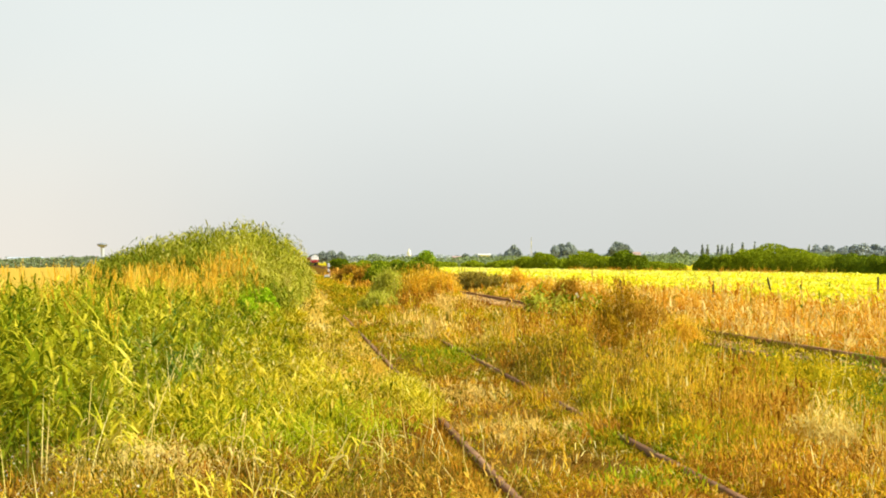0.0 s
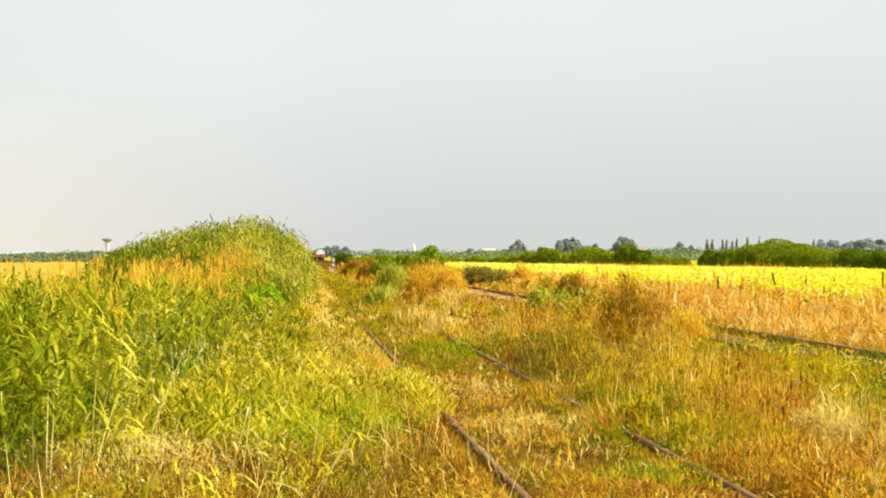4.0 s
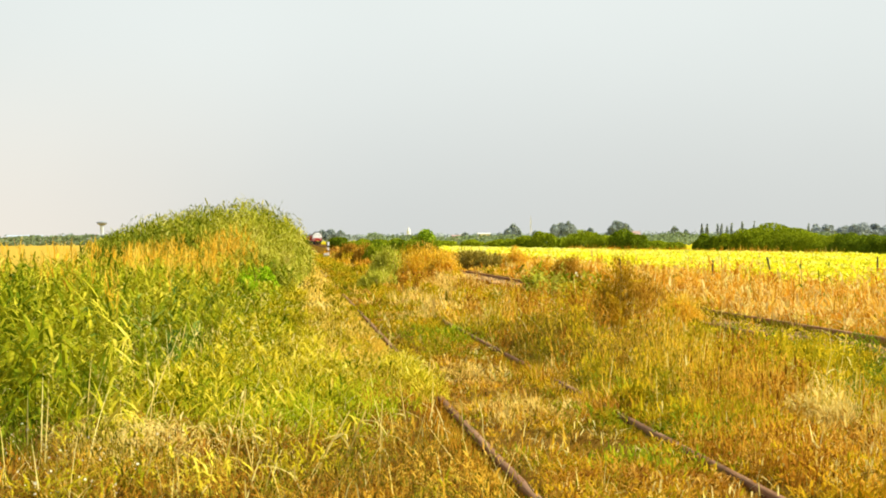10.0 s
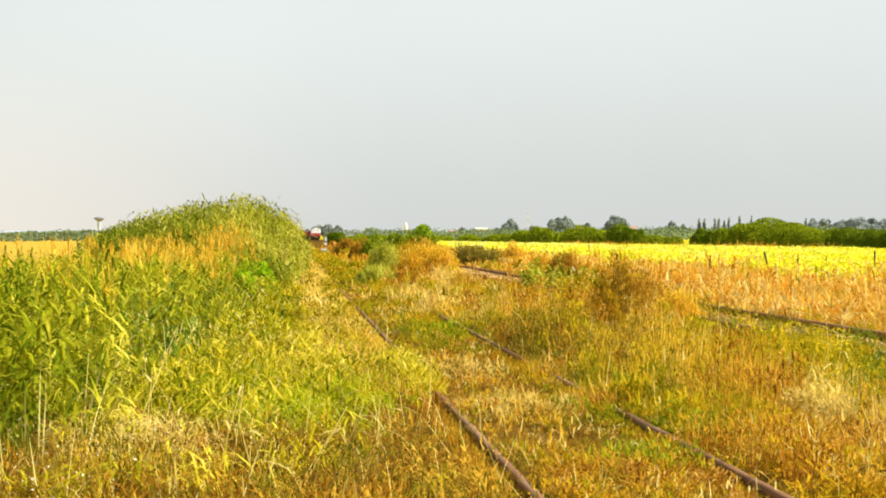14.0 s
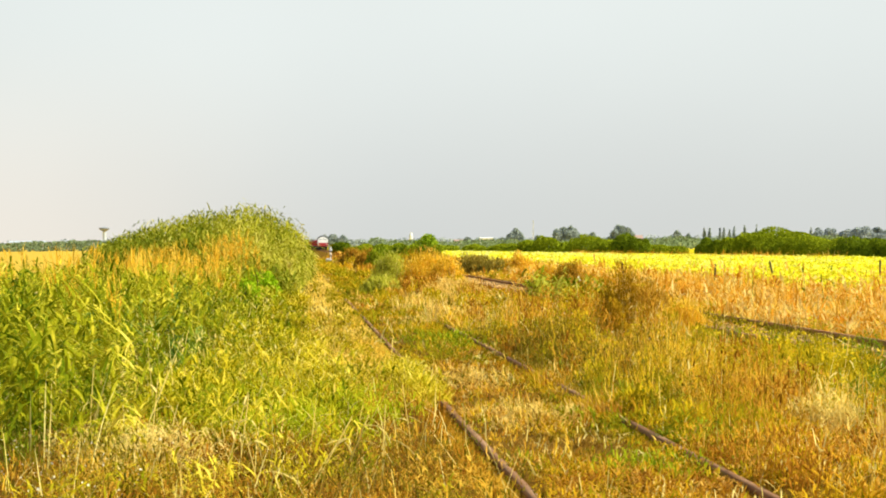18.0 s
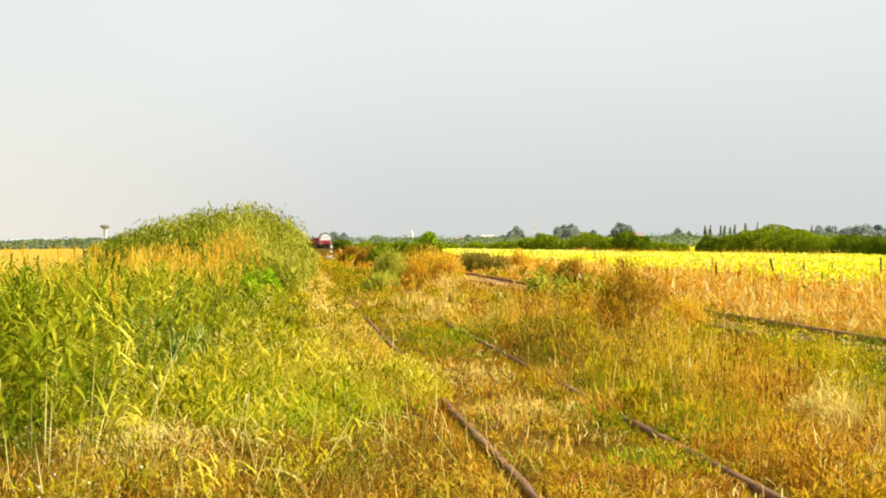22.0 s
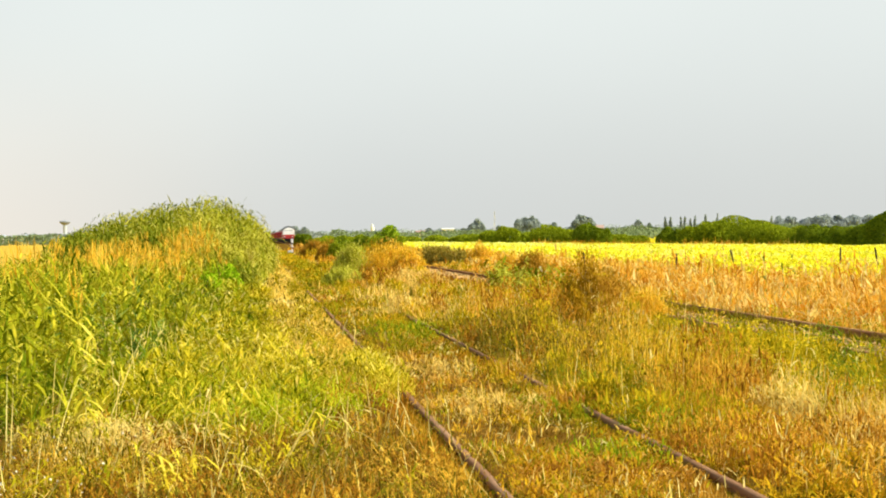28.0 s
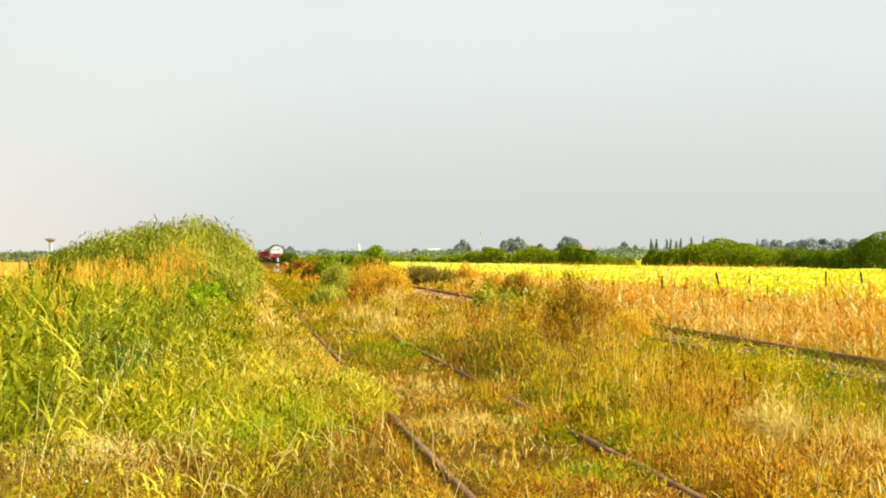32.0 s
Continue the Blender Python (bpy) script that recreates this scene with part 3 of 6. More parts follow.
def make_verge():
    on = lambda x, y: (x > edge(y) - 0.55 + 0.5 * field(x, y, 1.3, 3)) & (x < 1.34)
    hole = lambda x, y: (field(x, y, 1.5, 7) > 0.66)
    # low cover under the tufts, coloured dark to give their gaps shade
    p = cone_points(3600, lambda x, y: (x > edge(y) - 0.5) & (x < 1.42), 9, 90, spill=0.25)
    x, y = p.T
    dry = dry_end(x, y)
    stuff("low_grass", "low brown-green grass under the taller tufts", "grass", clumps(p, 14, (0.08 + 0.14 * RNG.random(len(p))) * np.where((x > 1.2) & (y > 12), 0.5, 1.0), 0.011, 0.10, (0.3, 1.4), (0.1, 0.9), 0.05 + 0.25 * field(x, y, 1.4, 4) + 0.55 * dry * (y < 26) + 0.8 * dry * (y >= 26) + 0.15 * RNG.random(len(p)), levels=2), M_LOW)
    p = cone_points(1100, lambda x, y: on(x, y) & (y > 14) & chance(1.0 - dry_end(x, y)), 13, 70)
    x, y = p.T
    stuff("short_grass", "short yellow-green grass on the bank", "grass", clumps(p, 22, 0.16 + 0.14 * RNG.random(len(p)), 0.011, 0.12, (0.3, 1.4), (0.1, 0.9), 0.42 * field(x, y, 1.6, 2.2) + 0.15 * RNG.random(len(p)), levels=2), M_LIME)
    # fresh grass
    z = lambda x, y: on(x, y) & (y > 14) & (y < 70) & chance(1.0 - dry_end(x, y) - 0.8 * hole(x, y))
    p = cone_points(640, z, 13, 70)
    x, y = p.T
    tone = -0.22 + 0.55 * field(x, y, 1.5) + 0.74 * RNG.random(len(p)) - 0.25 * bump(x, y, -2.0, 26, 0.8, 5) - 0.22 * np.clip((y - 26) / 14, 0, 1) * (share(x, y) < 0.6)
    stuff("green_grass", "fresh lime-green and yellowing leafy clumps on the bank", "grass", leafage(p, 44, 0.10 + 0.38 * RNG.random(len(p)) ** 1.5, 0.22, 0.021, 0.10 + 0.13 * RNG.random(len(p)), tone, dots=3.1), M_LIME)
    p = cone_points(190, lambda x, y: on(x, y) & (y > 22), 22, 75)
    stuff("olive_clumps", "dark olive leafy clumps among the yellow grass", "weeds", leafage(p, 50, 0.16 + 0.26 * RNG.random(len(p)), 0.15, 0.014, 0.14, 0.55 * RNG.random(len(p)), dots=2.2), M_OLIVEWEED)
    p = cone_points(100, lambda x, y: chance(bump(x, y, -0.15, 20.8, 0.75, 1.7) + 0.5 * bump(x, y, 0.3, 24, 0.5, 1.5)) & (x < 1.2), 17, 28)
    x, y = p.T
    stuff("bright_grass", "patch of bright green soft grass on the bank", "grass", leafage(p, 90, 0.20 + 0.16 * RNG.random(len(p)), 0.14, 0.011, 0.16, RNG.random(len(p)), dots=1.8, el=(0.1, 1.4)), M_SOFT)
    # short reed shoots with broad pale leaves among the grass
    z = lambda x, y: on(x, y) & (y > 14.5) & (y < 70) & ((x < 0.8) | (y > 20)) & chance(1.0 - 1.02 * dry_end(x, y) - 0.6 * hole(x, y))
    c = cone_points(150, z, 13.5, 70)
    p = groups(c, 6, 0.16)
    x, y = p.T
    tone = np.repeat(-0.05 + 0.98 * RNG.random(len(c)), 6) + 0.2 * RNG.random(len(p)) - 0.25 * bump(x, y, -0.1, 21.0, 1.0, 2.0)
    g, _ = reed_set(p, RNG.uniform(0.18, 0.48, len(p)), 6, 0.30, 0.019, 2.3, tone=tone, low=-0.3)
    stuff("reed_shoots", "short pale yellow-green reed shoots in the grass", "reeds", g, M_LIME)
    # brownish low herbs in the gaps
    p = cone_points(240, lambda x, y: on(x, y) & chance(0.1 + 1.0 * hole(x, y)), 10, 60)
    stuff("brown_herbs", "low brown-green herbs in the gaps of the grass", "weeds", herbs(p, 0.16 + 0.22 * RNG.random(len(p)), 30, 0.018, 0.12, 0.1 + 0.8 * RNG.random(len(p))), M_LOW)
    # dry grass: at the near end of the bank and along the rail
    z = lambda x, y: (x > edge(y) - 0.6) & (x < 1.47) & chance(0.07 + 0.95 * dry_end(x, y))
    p = cone_points(1300, lambda x, y: z(x, y) & (y > 24) & ((x < 1.38) | (y > 80)), 22, 240)
    x, y = p.T
    tone = 0.48 + 0.4 * field(x, y, 1.6, 2) + 0.25 * RNG.random(len(p))
    stuff("dry_strip", "short beige dry grass along the rail", "grass", clumps(p, 36, (0.16 + 0.16 * RNG.random(len(p))) * np.where((x > 1.15) & (y < 80), 0.5, 1.0), 0.009, 0.10, (0.6, 1.5), (0.0, 0.7), tone, levels=2, dots=2.2), M_DRY)
    p = cone_points(620, lambda x, y: z(x, y) & (y < 27), 9, 27)
    x, y = p.T
    tone = -0.42 + 0.95 * field(x, y, 1.8, 2) + 0.5 * RNG.random(len(p))
    stuff("dry_grass", "dry straw-coloured and rusty grass tufts at the end of the bank", "grass", clumps(p, 44, (0.14 + 0.24 * RNG.random(len(p)) ** 1.3) * np.where((x > 1.15) & (y < 22.3), 0.45, 1.0), 0.009, 0.13, (0.4, 1.5), (0.0, 0.8), tone, dots=2.2), M_DRY)
    p = cone_points(260, lambda x, y: z(x, y) & (y < 24) & (x < 1.25), 9, 24)
    x, y = p.T
    stuff("withered_clumps", "withered brown and straw-coloured leafy clumps at the end of the bank", "weeds", leafage(p, 60, 0.12 + 0.2 * RNG.random(len(p)), 0.13, 0.012, 0.13, -0.2 + 0.5 * field(x, y, 1.7, 3.3) + 0.45 * RNG.random(len(p)), dots=2.0), M_DRY)
    p = cone_points(230, lambda x, y: (x > -2.8) & (x < 1.2) & chance(0.45 + 0.6 * (x < -0.9)) & (y < 18.0), 11.5, 18.5)
    x, y = p.T
    stuff("withered_herbs", "low withered brown herbs in the dry grass", "weeds", herbs(p, 0.15 + 0.2 * RNG.random(len(p)), 50, 0.02, 0.13, RNG.random(len(p))), M_OLD)
    p = cone_points(50, lambda x, y: chance(bump(x, y, -1.3, 18.4, 0.4, 0.9)), 16, 21)
    stuff("straw_litter", "bleached fallen straw in the grass", "grass", leafage(p, 60, 0.16 + 0.14 * RNG.random(len(p)), 0.2, 0.012, 0.16, RNG.random(len(p)), dots=2.0, el=(-0.2, 0.7)), M_PALE)
    # tall bleached stalks standing out of the grass
    p = cone_points(300, lambda x, y: (x > edge(y) - 0.4) & (x < 1.45), 12.5, 40)
    n = len(p)
    base = np.stack([p[:, 0], p[:, 1], np.zeros(n)], -1)
    g = ribbons(base, RNG.uniform(0, 6.28, n), RNG.uniform(0.7, 1.5, n), RNG.uniform(0.3, 0.7, n), apparent(p[:, 1], 0.009, 2.0), RNG.uniform(0.0, 0.6, n), levels=4)
    stuff("dry_stalks", "tall bleached stalks standing out of the grass", "grass", g, M_PALE)
    # dry grass round the standpoint
    p = np.stack([RNG.uniform(-9, 12, 1500), RNG.uniform(-14, 11, 1500)], -1)
    p = p[(np.hypot(p[:, 0], p[:, 1]) > 0.9) & (p[:, 1] + 4 * np.abs(p[:, 0] - 1.3) < 60)]
    stuff("trodden_grass", "short dry grass and weeds at the near end of the bank", "grass", tufts(p, 24, 0.14 + 0.14 * RNG.random(len(p)), 0.010, 0.16, (0.5, 1.5), (0.1, 0.7), RNG.random(len(p)), levels=2, z=0.0), M_WEED)
    # little white flowers at the near end
    p = cone_points(190, lambda x, y: (x > -2.6) & (x < -0.9) & (y < 17.5), 11.5, 18)
    n = len(p)
    c = np.stack([p[:, 0], p[:, 1], RNG.uniform(0.12, 0.34, n)], -1)
    stuff("white_flowers", "tiny white flower heads in the dry grass", "flowers", flakes(c, 0.018 * RNG.uniform(0.6, 1.3, n), 0.6, 1.1), M_PETAL)


def make_bed():
    mid = lambda x, y: (x > 1.50) & (x < 3.06)
    p = cone_points(3600, mid, 9, 300, spill=0.2)
    x, y = p.T
    stuff("bed_moss", "low green and brown growth on the track bed", "weeds", clumps(p, 16, (0.09 + 0.08 * RNG.random(len(p))) * np.interp(y, [9, 60, 110], [1, 1.1, 2.0]), 0.010, 0.12, (0.2, 1.3), (0.1, 0.8), (0.05 + 0.8 * field(x, y, 1.3, 4.4) + 0.15 * RNG.random(len(p))) * np.where(y > 31, 0.6, 1.0), levels=2), M_BED)
    p = cone_points(520, lambda x, y: mid(x, y) & chance(0.25 + 1.2 * (field(x, y, 1.3, 9) > 0.5)), 9, 300)
    x, y = p.T
    tone = -0.1 + 0.6 * field(x, y, 1.2, 4) + 0.55 * RNG.random(len(p)) - 0.25 * bump(x, y, 2.65, 20, 0.4, 1.4) - 0.25 * bump(x, y, 2.4, 38, 0.9, 3) + 0.4 * bump(x, y, 2.3, 24.5, 0.9, 2) + 0.3 * bump(x, y, 2.3, 45, 0.9, 2.5)
    h = (0.12 + 0.22 * RNG.random(len(p)) ** 1.3) * np.interp(y, [9, 30, 45, 60, 120], [0.9, 1.0, 1.2, 1.6, 1.8])
    near_rail = np.minimum(np.abs(x - 1.52), np.abs(x - 3.02))
    h *= np.where((y < 43) & (near_rail < 0.22), 0.5, 1.0)
    h *= np.where((y < 62) & (x > 2.55), 0.45, 1.0)
    stuff("track_weeds", "low olive, mustard and rusty weeds between the rails", "weeds", clumps(p, 55, h, 0.010, 0.14, (0.3, 1.5), (0.1, 0.8), np.where(y > 31, tone * 0.62, tone + 0.05), dots=2.5), M_BED)
    p = cone_points(420, lambda x, y: mid(x, y) & (np.abs(x - 2.27) < 0.62) & chance((field(x, y, 1.1, 5.5) > 0.5) * 1.0), 10, 130)
    x, y = p.T
    stuff("bed_clumps", "low leafy clumps in olive, straw and rust on the track bed", "weeds", leafage(p, 44, (0.07 + 0.12 * RNG.random(len(p))) * np.interp(y, [9, 40, 90], [1, 1.1, 1.6]), 0.10, 0.012, 0.12, (1.15 * field(x, y, 0.8, 8.8) - 0.2 + 0.3 * RNG.random(len(p))) * np.where(y > 31, 0.42, 1.0), dots=2.0), M_BED)
    p = cone_points(260, lambda x, y: mid(x, y) & (np.abs(x - 2.27) < 0.66) & chance((field(x, y, 0.9, 6.5) > 0.52) * 1.0), 10, 130)
    x, y = p.T
    stuff("brown_mats", "dark brown and rusty mats of low growth on the track bed", "weeds", leafage(p, 44, 0.06 + 0.08 * RNG.random(len(p)), 0.09, 0.012, 0.14, 0.2 + 0.8 * RNG.random(len(p)), dots=2.0), M_LOW)
    p = cone_points(200, lambda x, y: (x > 1.55) & (x < 3.6) & ((x < 2.7) | (x > 3.1)) & chance((field(x, y, 1.2, 7) > 0.6) * 1.0), 9, 110)
    x, y = p.T
    stuff("herb_leaves", "small yellow-green and brown herb leaves over the track", "weeds", herbs(p, (0.07 + 0.17 * RNG.random(len(p))), 30, 0.024, 0.14, RNG.random(len(p)), stalks=1), M_BED)
    p = cone_points(46, lambda x, y: chance(bump(x, y, 2.68, 20.4, 0.22, 0.7) + bump(x, y, 2.5, 38.5, 0.5, 2.5) + 0.6 * bump(x, y, 2.5, 16, 0.3, 0.8)), 14, 46)
    stuff("green_herbs", "bright green low herbs between the rails", "weeds", herbs(p, 0.10 + 0.12 * RNG.random(len(p)), 50, 0.024, 0.13, RNG.random(len(p)), stalks=8), M_HERB)
    q = np.concatenate([np.stack([RNG.uniform(a - 0.12, a - 0.05, 800), 9 * 4.5 ** RNG.random(800)], -1) for a in (1.52, 3.02)])
    stuff("rail_edge_grass", "short straw and olive growth along the edges of the rails", "grass", tufts(q, 11, 0.125, 0.010, 0.03, (0.5, 1.5), (0.1, 0.8), RNG.random(len(q)), levels=2), M_BED)
    # single tufts, some bleached, some dark
    p = cone_points(240, lambda x, y: (x > 1.62) & (x < 2.66), 10, 90)
    x, y = p.T
    low = (0.10 + 0.16 * RNG.random(len(p))) * np.interp(y, [9, 45, 90], [1, 1.1, 1.5])
    stuff("bed_tufts", "straw-coloured and rusty tufts standing on the track bed", "grass", clumps(p, 20, low, 0.016, 0.08, (0.3, 1.45), (0.1, 0.9), 0.3 + 0.75 * RNG.random(len(p)), dots=3.2), M_DRY)
    p = cone_points(150, lambda x, y: (x > 1.6) & (x < 2.66), 10, 90)
    x, y = p.T
    low = (0.10 + 0.14 * RNG.random(len(p))) * np.interp(y, [9, 45, 90], [1, 1.1, 1.5])
    stuff("dark_bed_tufts", "dark olive tufts standing on the track bed", "grass", clumps(p, 24, low, 0.014, 0.09, (0.4, 1.5), (0.1, 0.8), 0.7 * RNG.random(len(p)), dots=3.0), M_OLD)
    # tufts that lean over the rails and hide them in places
    spots = [(2.96, 21.3, 0.45), (2.96, 22.6, 0.45), (2.97, 26.2, 0.5), (2.97, 27.6, 0.6), (1.40, 53.0, 1.0), (1.40, 70.0, 2.0)]
    q = np.concatenate([np.stack([RNG.normal(a - 0.03, 0.08, 18), RNG.normal(b, c * 0.6, 18)], -1) for a, b, c in spots] + [np.stack([RNG.normal(2.97, 0.14, 330), 43 * 4.8 ** RNG.random(330)], -1)])
    stuff("rail_tufts", "dry and olive tufts hiding stretches of the rails", "grass", clumps(q, 26, 0.20 + 0.16 * RNG.random(len(q)), 0.013, 0.09, (0.8, 1.5), (0.0, 0.5), (0.2 + 0.7 * RNG.random(len(q))) * np.where(q[:, 1] > 40, 0.5, 1.0), levels=2), M_BED)
    q = np.stack([RNG.normal(1.36, 0.09, 95), RNG.uniform(23.4, 29.8, 95)], -1)
    stuff("leaning_grass", "pale yellow-green leafy grass leaning over the rail", "grass", leafage(q, 46, 0.14 + 0.16 * RNG.random(len(q)), 0.2, 0.016, 0.13, 0.25 + 0.7 * RNG.random(len(q)), dots=2.4), M_LIME)
    # short turf that reaches the heads of the rails
    m = 3400
    yy = 11 * 14.0 ** RNG.random(m)
    q = np.stack([1.455 - 0.2 * RNG.random(m) ** 1.3, yy], -1)
    top = np.where(yy > 23, 0.145, 0.12) + 0.45 * (1.455 - q[:, 0])
    # nearer turf toned dark to paint the shaded side of the rail
    stuff("rail_turf", "short beige turf up to the head of the rail, shade-dark nearby", "grass", tufts(q, 10, top * RNG.uniform(0.8, 1.1, m), 0.012, 0.03, (0.7, 1.5), (0.0, 0.6), np.where(yy > 23, 0.5, 0.05) + 0.45 * field(q[:, 0], yy, 1.3, 2.9), levels=2, dots=2.0), M_DRY)
    m = 2200
    yy = 10.5 * 9.0 ** RNG.random(m)
    q = np.stack([2.955 - 0.2 * RNG.random(m) ** 1.3, yy], -1)
    top = 0.12 + 0.4 * (2.955 - q[:, 0])
    stuff("rail_turf", "short olive and rusty turf grown up to the head of the rail", "grass", tufts(q, 10, top * RNG.uniform(0.7, 1.05, m), 0.012, 0.03, (0.7, 1.5), (0.0, 0.6), 0.9 * field(q[:, 0], yy, 1.0, 5.9) + 0.15 * RNG.random(m), levels=2, dots=2.0), M_BED)


def weed_top(x, y):
    """How high the weeds between the two tracks stand."""
    across = np.interp(x, [3.05, 3.4, 4.1, 5.5, 6.4, 7.3], [0.28, 0.66, 1.0, 1.08, 0.62, 0.15])
    across = across * (1 - 0.65 * bump(x, y, 6.6, 84, 1.6, 16))
    along = np.interp(y, [9, 16, 19, 21.5, 25, 40, 60, 90, 300], [0.28, 0.32, 0.42, 0.75, 1.0, 0.9, 0.68, 0.70, 0.9])
    along = along * (1 - 0.5 * bump(x, y, 6.0, 27, 1.0, 6)) * (1 - 0.6 * bump(x, y, 4.4, 18.0, 0.5, 1.3)) * (1 - 0.55 * bump(x, y, 4.75, 31.8, 0.5, 2.6))
    return across * along * (0.45 + 0.9 * field(x, y, 1.0, 6))


def make_weeds():
    between = lambda x, y: (x > 3.08) & (x < 7.4)
    lush = lambda x, y: 0.7 * bump(x, y, 3.4, 20.8, 0.2, 1.2) + 1.6 * bump(x, y, 5.65, 25.0, 0.5, 2.0) + 0.3 * bump(x, y, 6.7, 29, 0.7, 4) + 0.4 * bump(x, y, 3.6, 33, 0.5, 6) + 0.25 * (field(x, y, 0.9, 8) > 0.68) * (y > 26)
    pale = lambda x, y: bump(x, y, 3.9, 55, 0.9, 9) + 1.2 * bump(x, y, 5.2, 46, 1.0, 4) + 0.7 * (field(x, y, 0.8, 12) > 0.66)
    rust = lambda x, y: 1.6 * bump(x, y, 4.2, 20.6, 0.3, 1.2) + 0.9 * bump(x, y, 4.9, 16.5, 0.8, 1.5) + bump(x, y, 4.4, 40, 0.9, 6) + bump(x, y, 4.8, 78, 2.0, 16) + 0.4 * (field(x, y, 0.9, 15) > 0.64) * (y > 30)
    # dark low layer: shade of the gaps put into its colour
    p = cone_points(3600, between, 9, 260, spill=0.2)
    x, y = p.T
    stuff("low_weeds", "low brown and olive growth under the weeds", "weeds", clumps(p, 14, 0.10 + 0.16 * RNG.random(len(p)), 0.010, 0.14, (0.3, 1.45), (0.1, 0.8), 0.05 + 0.7 * field(x, y, 1.2, 3) + 0.2 * RNG.random(len(p)), levels=2), M_LOW)
    p = cone_points(290, between, 9, 260)
    x, y = p.T
    stuff("middle_weeds", "half-high mustard and rusty weeds", "weeds", clumps(p, 30, weed_top(x, y) * RNG.uniform(0.35, 0.65, len(p)), 0.012, 0.12, (0.6, 1.5), (0.0, 0.8), 0.9 * field(x, y, 0.8, 2.7) + 0.2 * RNG.random(len(p)), dots=2.6), M_WEED)
    p = cone_points(400, lambda x, y: between(x, y) & chance(0.9 - 0.8 * lush(x, y) - 0.8 * pale(x, y) - 0.5 * rust(x, y)), 9, 330)
    x, y = p.T
    tone = 0.12 + 0.75 * field(x, y, 0.8, 1.7) + 0.22 * RNG.random(len(p))
    stuff("golden_weeds", "tall golden and mustard-coloured weeds between the two tracks", "weeds", clumps(p, 70, weed_top(x, y) * RNG.uniform(0.5, 1.3, len(p)), 0.013, 0.10, (0.55, 1.5), (0.0, 0.85), tone, dots=2.8), M_WEED)
    p = cone_points(120, lambda x, y: between(x, y) & chance(lush(x, y)), 9, 200)
    x, y = p.T
    stuff("green_weeds", "olive-green leafy herbs between the two tracks", "weeds", herbs(p, weed_top(x, y) * RNG.uniform(0.5, 1.05, len(p)), 150, 0.038, np.maximum(0.12, y * 0.0022), RNG.random(len(p)), stalks=16), M_OLIVEWEED)
    p = cone_points(210, lambda x, y: between(x, y) & chance(rust(x, y) + 0.03), 9, 260)
    x, y = p.T
    stuff("rusty_weeds", "rusty brown seeding stalks between the two tracks", "weeds", herbs(p, weed_top(x, y) * RNG.uniform(0.7, 1.25, len(p)), 90, 0.03, np.maximum(0.13, y * 0.0022), RNG.random(len(p)), stalks=30), M_RUST)
    p = cone_points(380, lambda x, y: between(x, y) & chance(pale(x, y)), 9, 260)
    x, y = p.T
    stuff("pale_grass", "pale feathery dry grass between the two tracks", "grass", clumps(p, 64, weed_top(x, y) * RNG.uniform(0.45, 0.95, len(p)), 0.010, 0.15, (0.6, 1.5), (0.2, 0.9), 0.45 + 0.55 * RNG.random(len(p)), dots=2.4), M_DRY)
    p = cone_points(220, lambda x, y: between(x, y) & chance(bump(x, y, 3.8, 32, 0.6, 6)), 18, 48)
    x, y = p.T
    stuff("old_weeds", "brown-olive withered herbs beside the rail", "weeds", herbs(p, weed_top(x, y) * RNG.uniform(0.5, 0.85, len(p)), 70, 0.024, 0.17, RNG.random(len(p)), stalks=40), M_OLD)
    p = cone_points(420, between, 12, 120)
    n = len(p)
    base = np.stack([p[:, 0], p[:, 1], np.zeros(n)], -1)
    g = ribbons(base, RNG.uniform(0, 6.28, n), RNG.uniform(1.0, 1.54, n), weed_top(p[:, 0], p[:, 1]) * RNG.uniform(0.7, 1.3, n), apparent(p[:, 1], 0.009, 1.8), RNG.uniform(0.0, 0.4, n), levels=4)
    stuff("weed_stalks", "pale dry stalks standing out of the weeds", "weeds", g, M_PALE)
    # broad bright blades in loose tufts
    c = cone_points(170, lambda x, y: between(x, y) & chance(0.9 - 0.6 * lush(x, y)), 11, 140)
    x, y = c.T
    stuff("bright_blades", "bright straw and orange blades standing in tufts among the weeds", "weeds", clumps(c, 12, weed_top(x, y) * RNG.uniform(0.5, 1.0, len(c)), 0.015, 0.09, (0.3, 1.4), (0.1, 0.9), 0.42 + 0.52 * RNG.random(len(c)), dots=2.8), M_STRAW)
    c = cone_points(190, lambda x, y: between(x, y), 12, 140)
    x, y = c.T
    stuff("dark_weeds", "dark brown-olive withered tufts among the weeds", "weeds", clumps(c, 26, weed_top(x, y) * RNG.uniform(0.5, 1.0, len(c)), 0.016, 0.10, (0.7, 1.5), (0.0, 0.7), 0.75 * RNG.random(len(c)), dots=3.2), M_OLD)
    # feathery goldenrod-like masses and lower leafy clumps
    c = cone_points(150, lambda x, y: between(x, y) & chance(0.25 + 1.3 * bump(x, y, 5.1, 23, 0.8, 4) + (field(x, y, 0.7, 3.9) > 0.52)), 15, 120)
    x, y = c.T
    stuff("feathery_weeds", "soft feathery golden-olive weeds between the two tracks", "weeds", herbs(c, weed_top(x, y) * RNG.uniform(0.6, 1.05, len(c)), 150, 0.02, np.maximum(0.13, y * 0.0024), 0.2 + 0.6 * field(x, y, 0.6, 4.1) + 0.25 * RNG.random(len(c)), dots=1.7, stalks=20, flat=0.0), M_OLIVEWEED)
    c = cone_points(240, lambda x, y: between(x, y) & (x < 5.6), 12, 90)
    x, y = c.T
